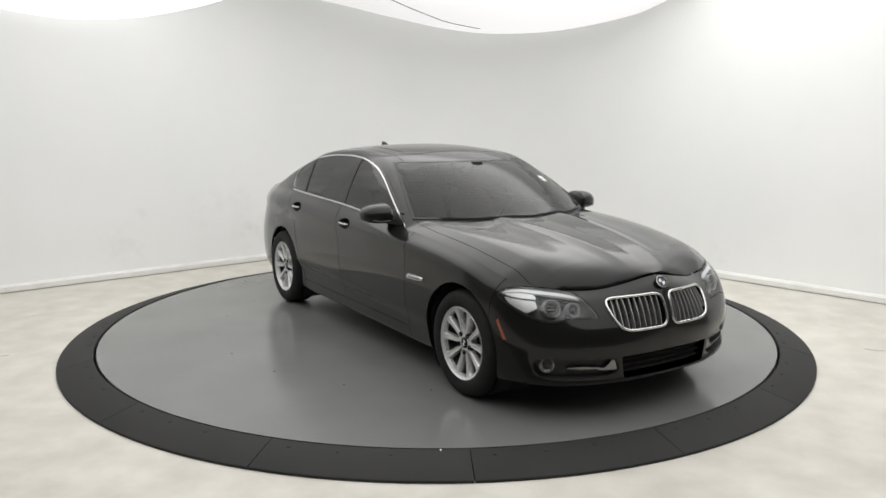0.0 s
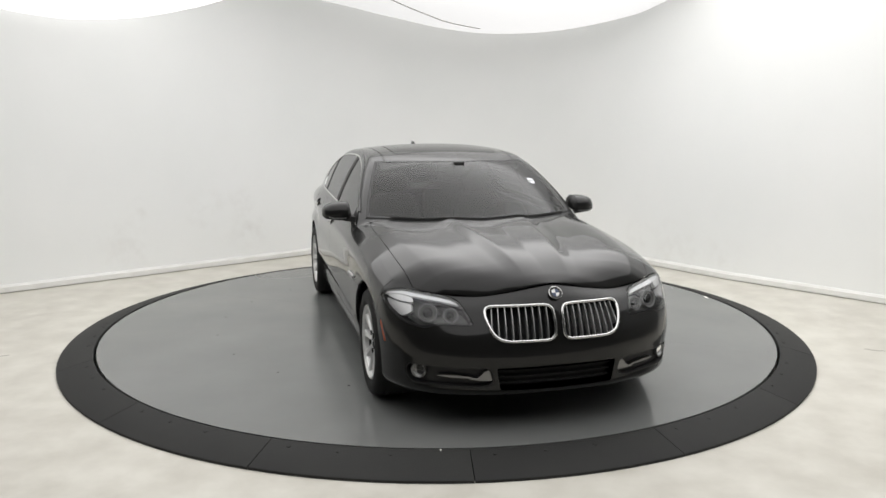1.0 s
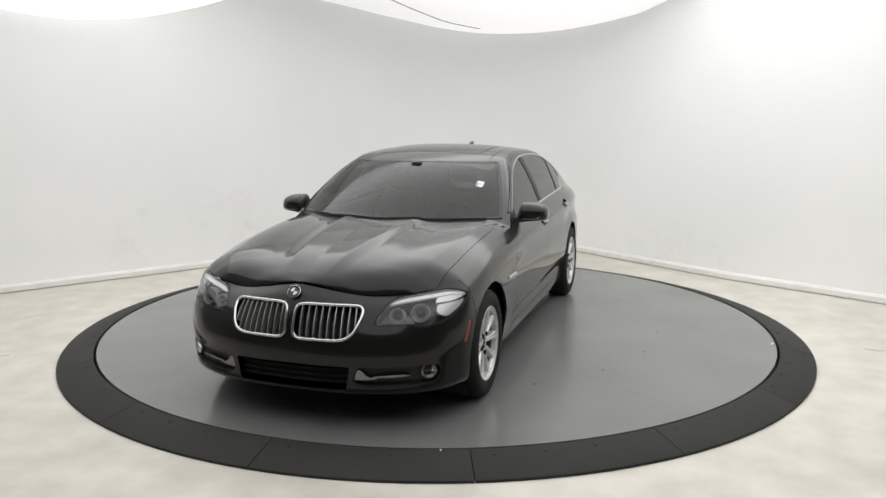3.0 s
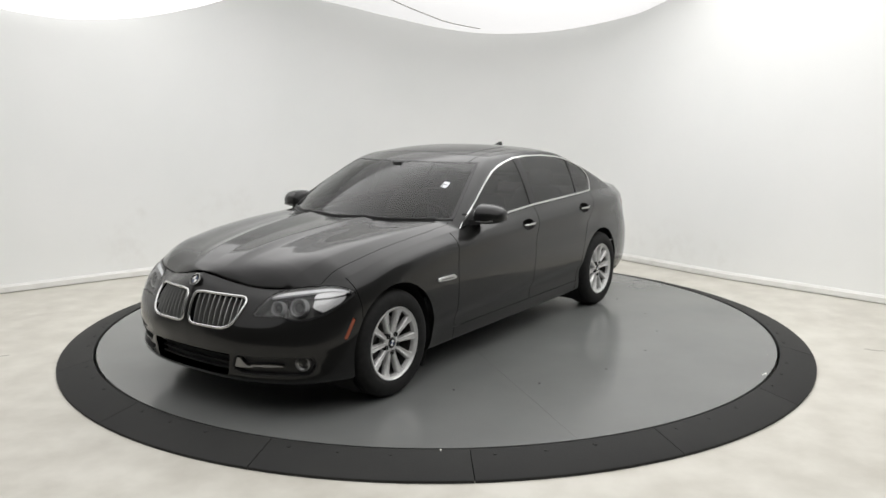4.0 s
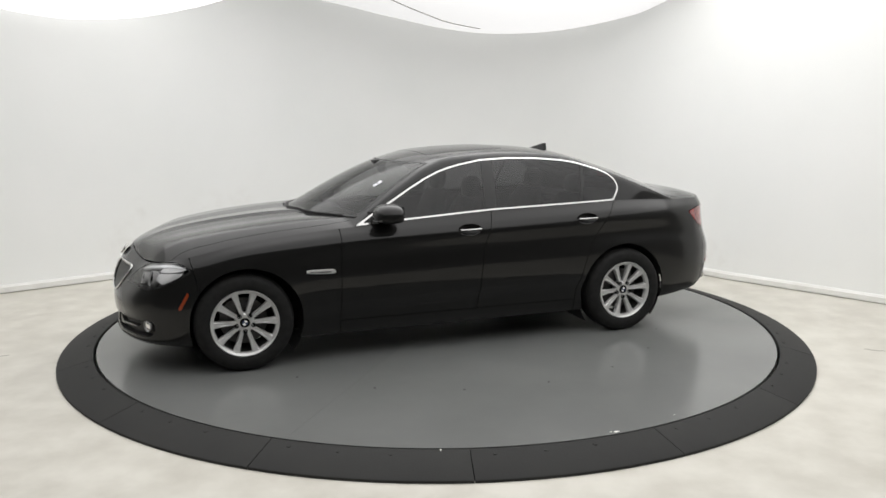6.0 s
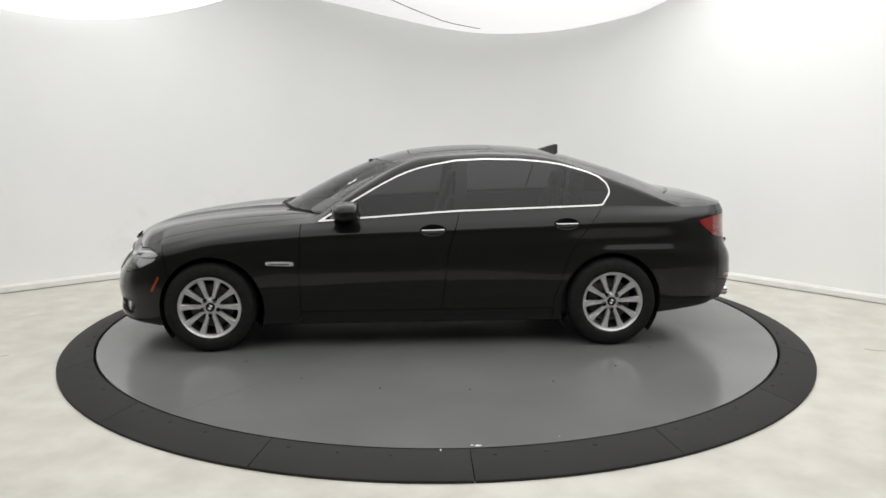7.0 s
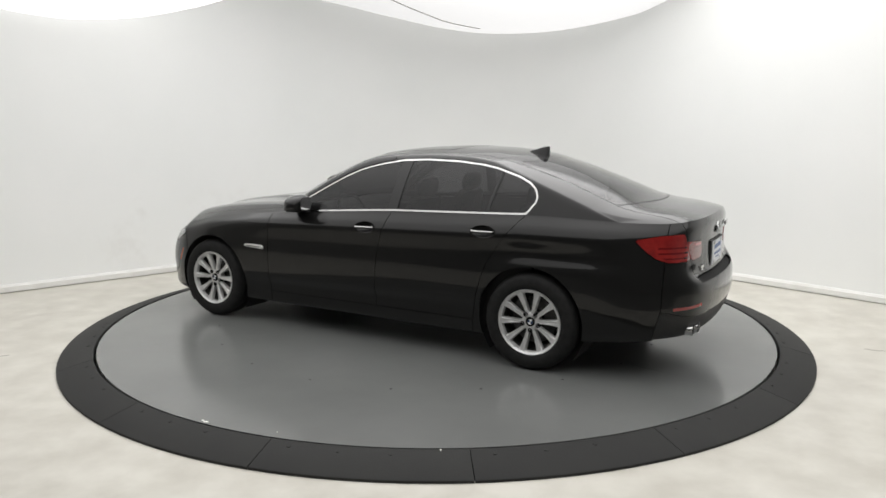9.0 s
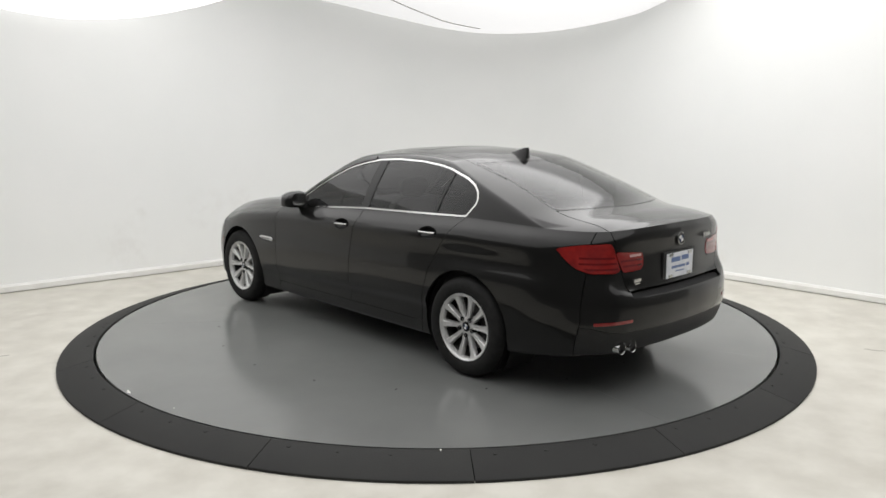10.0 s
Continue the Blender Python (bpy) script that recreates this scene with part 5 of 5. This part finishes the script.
def seat(car, x, y, wide=0.25, back=0.62, head=True):
    bm = bmesh.new()
    box(bm, x - .24, x + .26, y - wide, y + wide, .38, .54, 0.0)
    s = part("seat", bm, CABIN, car, "black leather car seat")
    bm = bmesh.new()
    rings = []
    for z, dx, w in ((.50, 0, .96), (.62, -.03, 1.0), (.80, -.08, 1.0), (.95, -.13, .92), (1.04, -.16, .75), (1.08, -.175, .5)):
        ring_ = []
        for i in range(16):
            a = 2 * math.pi * i / 16
            c, sn = math.cos(a), math.sin(a)
            ring_.append(bm.verts.new((x - .2 + dx + .065 * math.copysign(abs(c) ** .6, c), y + wide * w * math.copysign(abs(sn) ** .55, sn), z)))
        rings.append(ring_)
    for a, b in zip(rings, rings[1:]):
        for i in range(16):
            j = (i + 1) % 16
            bm.faces.new((a[i], a[j], b[j], b[i]))
    bm.faces.new(rings[-1])
    bm.faces.new(rings[0])
    part("seat_back", bm, CABIN, s)
    if head:
        bm = bmesh.new()
        g = bmesh.ops.create_uvsphere(bm, u_segments=16, v_segments=10, radius=1.0)
        for v in g["verts"]:
            v.co = Vector((x - .385 + v.co.x * .055 - v.co.z * .02, y + .13 * math.copysign(abs(v.co.y) ** .7, v.co.y), 1.155 + .085 * math.copysign(abs(v.co.z) ** .8, v.co.z)))
        part("headrest", bm, CABIN, s)


def cabin(car):
    bm = bmesh.new()
    prof = ((.98, .90), (.90, .955), (.70, .965), (.52, .95), (.45, .90), (.44, .70), (.50, .55), (.98, .50))
    a = [bm.verts.new((px, -.74, pz)) for px, pz in prof]
    b = [bm.verts.new((px, .74, pz)) for px, pz in prof]
    for i in range(len(prof)):
        j = (i + 1) % len(prof)
        bm.faces.new((a[i], a[j], b[j], b[i]))
    bm.faces.new(a)
    bm.faces.new(b[::-1])
    part("dashboard", bm, CABIN, car)
    vs, fs = [], []
    m = Matrix.Translation((.36, .37, .90)) @ Matrix.Rotation(radians(-65), 4, "Y")
    for i in range(40):
        a = 2 * math.pi * i / 40
        for j in range(8):
            b_ = 2 * math.pi * j / 8
            vs.append(m @ Vector(((.185 + .015 * math.cos(b_)) * math.cos(a), (.185 + .015 * math.cos(b_)) * math.sin(a), .015 * math.sin(b_))))
            fs.append((i * 8 + j, (i + 1) % 40 * 8 + j, (i + 1) % 40 * 8 + (j + 1) % 8, i * 8 + (j + 1) % 8))
    w = link("steering_wheel", data("steering_wheel", vs, fs), CABIN, car)
    bm = bmesh.new()
    box(bm, .31, .40, .22, .52, .87, .93)
    part("wheel_hub", bm, CABIN, w)
    for x, y in ((.02, .37), (.02, -.37)):
        seat(car, x, y)
    for y in (.38, -.38):
        seat(car, -.92, y, 0.30)
    bm = bmesh.new()
    rings = []
    g = bmesh.ops.create_uvsphere(bm, u_segments=20, v_segments=10, radius=1.0)
    for v in g["verts"]:
        v.co = Vector((.26 + v.co.x * .02, .01 + .115 * math.copysign(abs(v.co.y) ** .8, v.co.y), 1.285 + .034 * v.co.z))
    part("rear_view_mirror", bm, BLACK, car)
    bm = bmesh.new()
    box(bm, .24, .34, -.03, .05, 1.31, 1.36)
    part("mirror_mount", bm, BLACK, car)
    # the tub: floor, doors' inner sides, shelf under the rear window, headlining
    bm = bmesh.new()
    box(bm, -1.3, 1.0, -.80, .80, .225, .25)
    part("cabin_floor", bm, DARK, car)
    for sg in (1, -1):
        bm = bmesh.new()
        for px, py, pz in ((.9, .80, .24), (.9, .80, .93), (-1.45, .80, 1.02), (-1.45, .80, .24), (.9, .76, .24), (.9, .76, .93), (-1.45, .76, 1.02), (-1.45, .76, .24)):
            bm.verts.new((px, sg * py, pz))
        bmesh.ops.convex_hull(bm, input=bm.verts)
        part("door_lining", bm, CABIN, car, smooth=False)
    bm = bmesh.new()
    box(bm, -2.05, -1.28, -.62, .62, .98, 1.02)
    part("parcel_shelf", bm, CABIN, car, smooth=False)
    bm = bmesh.new()
    box(bm, -1.80, 2.0, -.72, .72, .205, .22)
    part("underbody", bm, DARK, car, smooth=False)
    bm = bmesh.new()
    box(bm, 1.02, 2.05, -.62, .62, .26, .66)
    part("engine_block", bm, DARK, car, smooth=False)
    bm = bmesh.new()
    box(bm, -2.36, -1.25, -.60, .60, .36, .96)
    part("trunk_box", bm, DARK, car, smooth=False)
    V, N, FS, FT, U = skin(120, 20, 30)
    top = Sheet(V, N, U, FT.tolist()).tidy()
    m = cut(top, np.minimum(np.minimum(.20 - top.V[:, 0], top.V[:, 0] + 1.22), np.minimum(.57 - top.V[:, 1], 1)))
    panel("headlining", whole(Sheet(m.V - m.N * 0.035, m.N, m.U, m.F)), LAMP_GREY, car, 0)


def build_car():
    car = tagged(new("car"), "black four-door saloon car parked on the turntable", "car")
    doors = car_body(car)
    headlights(car)
    wheels(car)
    emblem(car, (2.229, 0, .750), (.80, 0, .60), .037)
    emblem(car, (-2.500, 0, .945), (-1, 0, .03), .038)
    for sg, i in ((1, 0), (-1, 1)):
        mirror(car, sg)
        handle(doors[0][i], -.140, .889, sg, -.02)
        handle(doors[1][i], -1.125, .926, sg, -.01)
        wing_vent(car, sg)
    roof_fin(car)
    plate(car)
    rear_badges(car)
    exhaust(car)
    sticker(car)
    wiper(car, .68, .02)
    wiper(car, .02, -.62)
    cabin(car)
    return car


CAR = build_car()


# ---- motion: the disc turns evenly and carries the car ----
def turned(t):
    return Matrix.Rotation(radians(TURN0 + TURN_RATE * t), 4, "Z")


def motions():
    rows = [(i * 0.5, turned(i * 0.5)) for i in range(21)]
    walk(TABLE, rows)
    walk(CAR, [(t, m @ Matrix.Translation((CAR_X, CAR_Y, 0))) for t, m in rows])


motions()
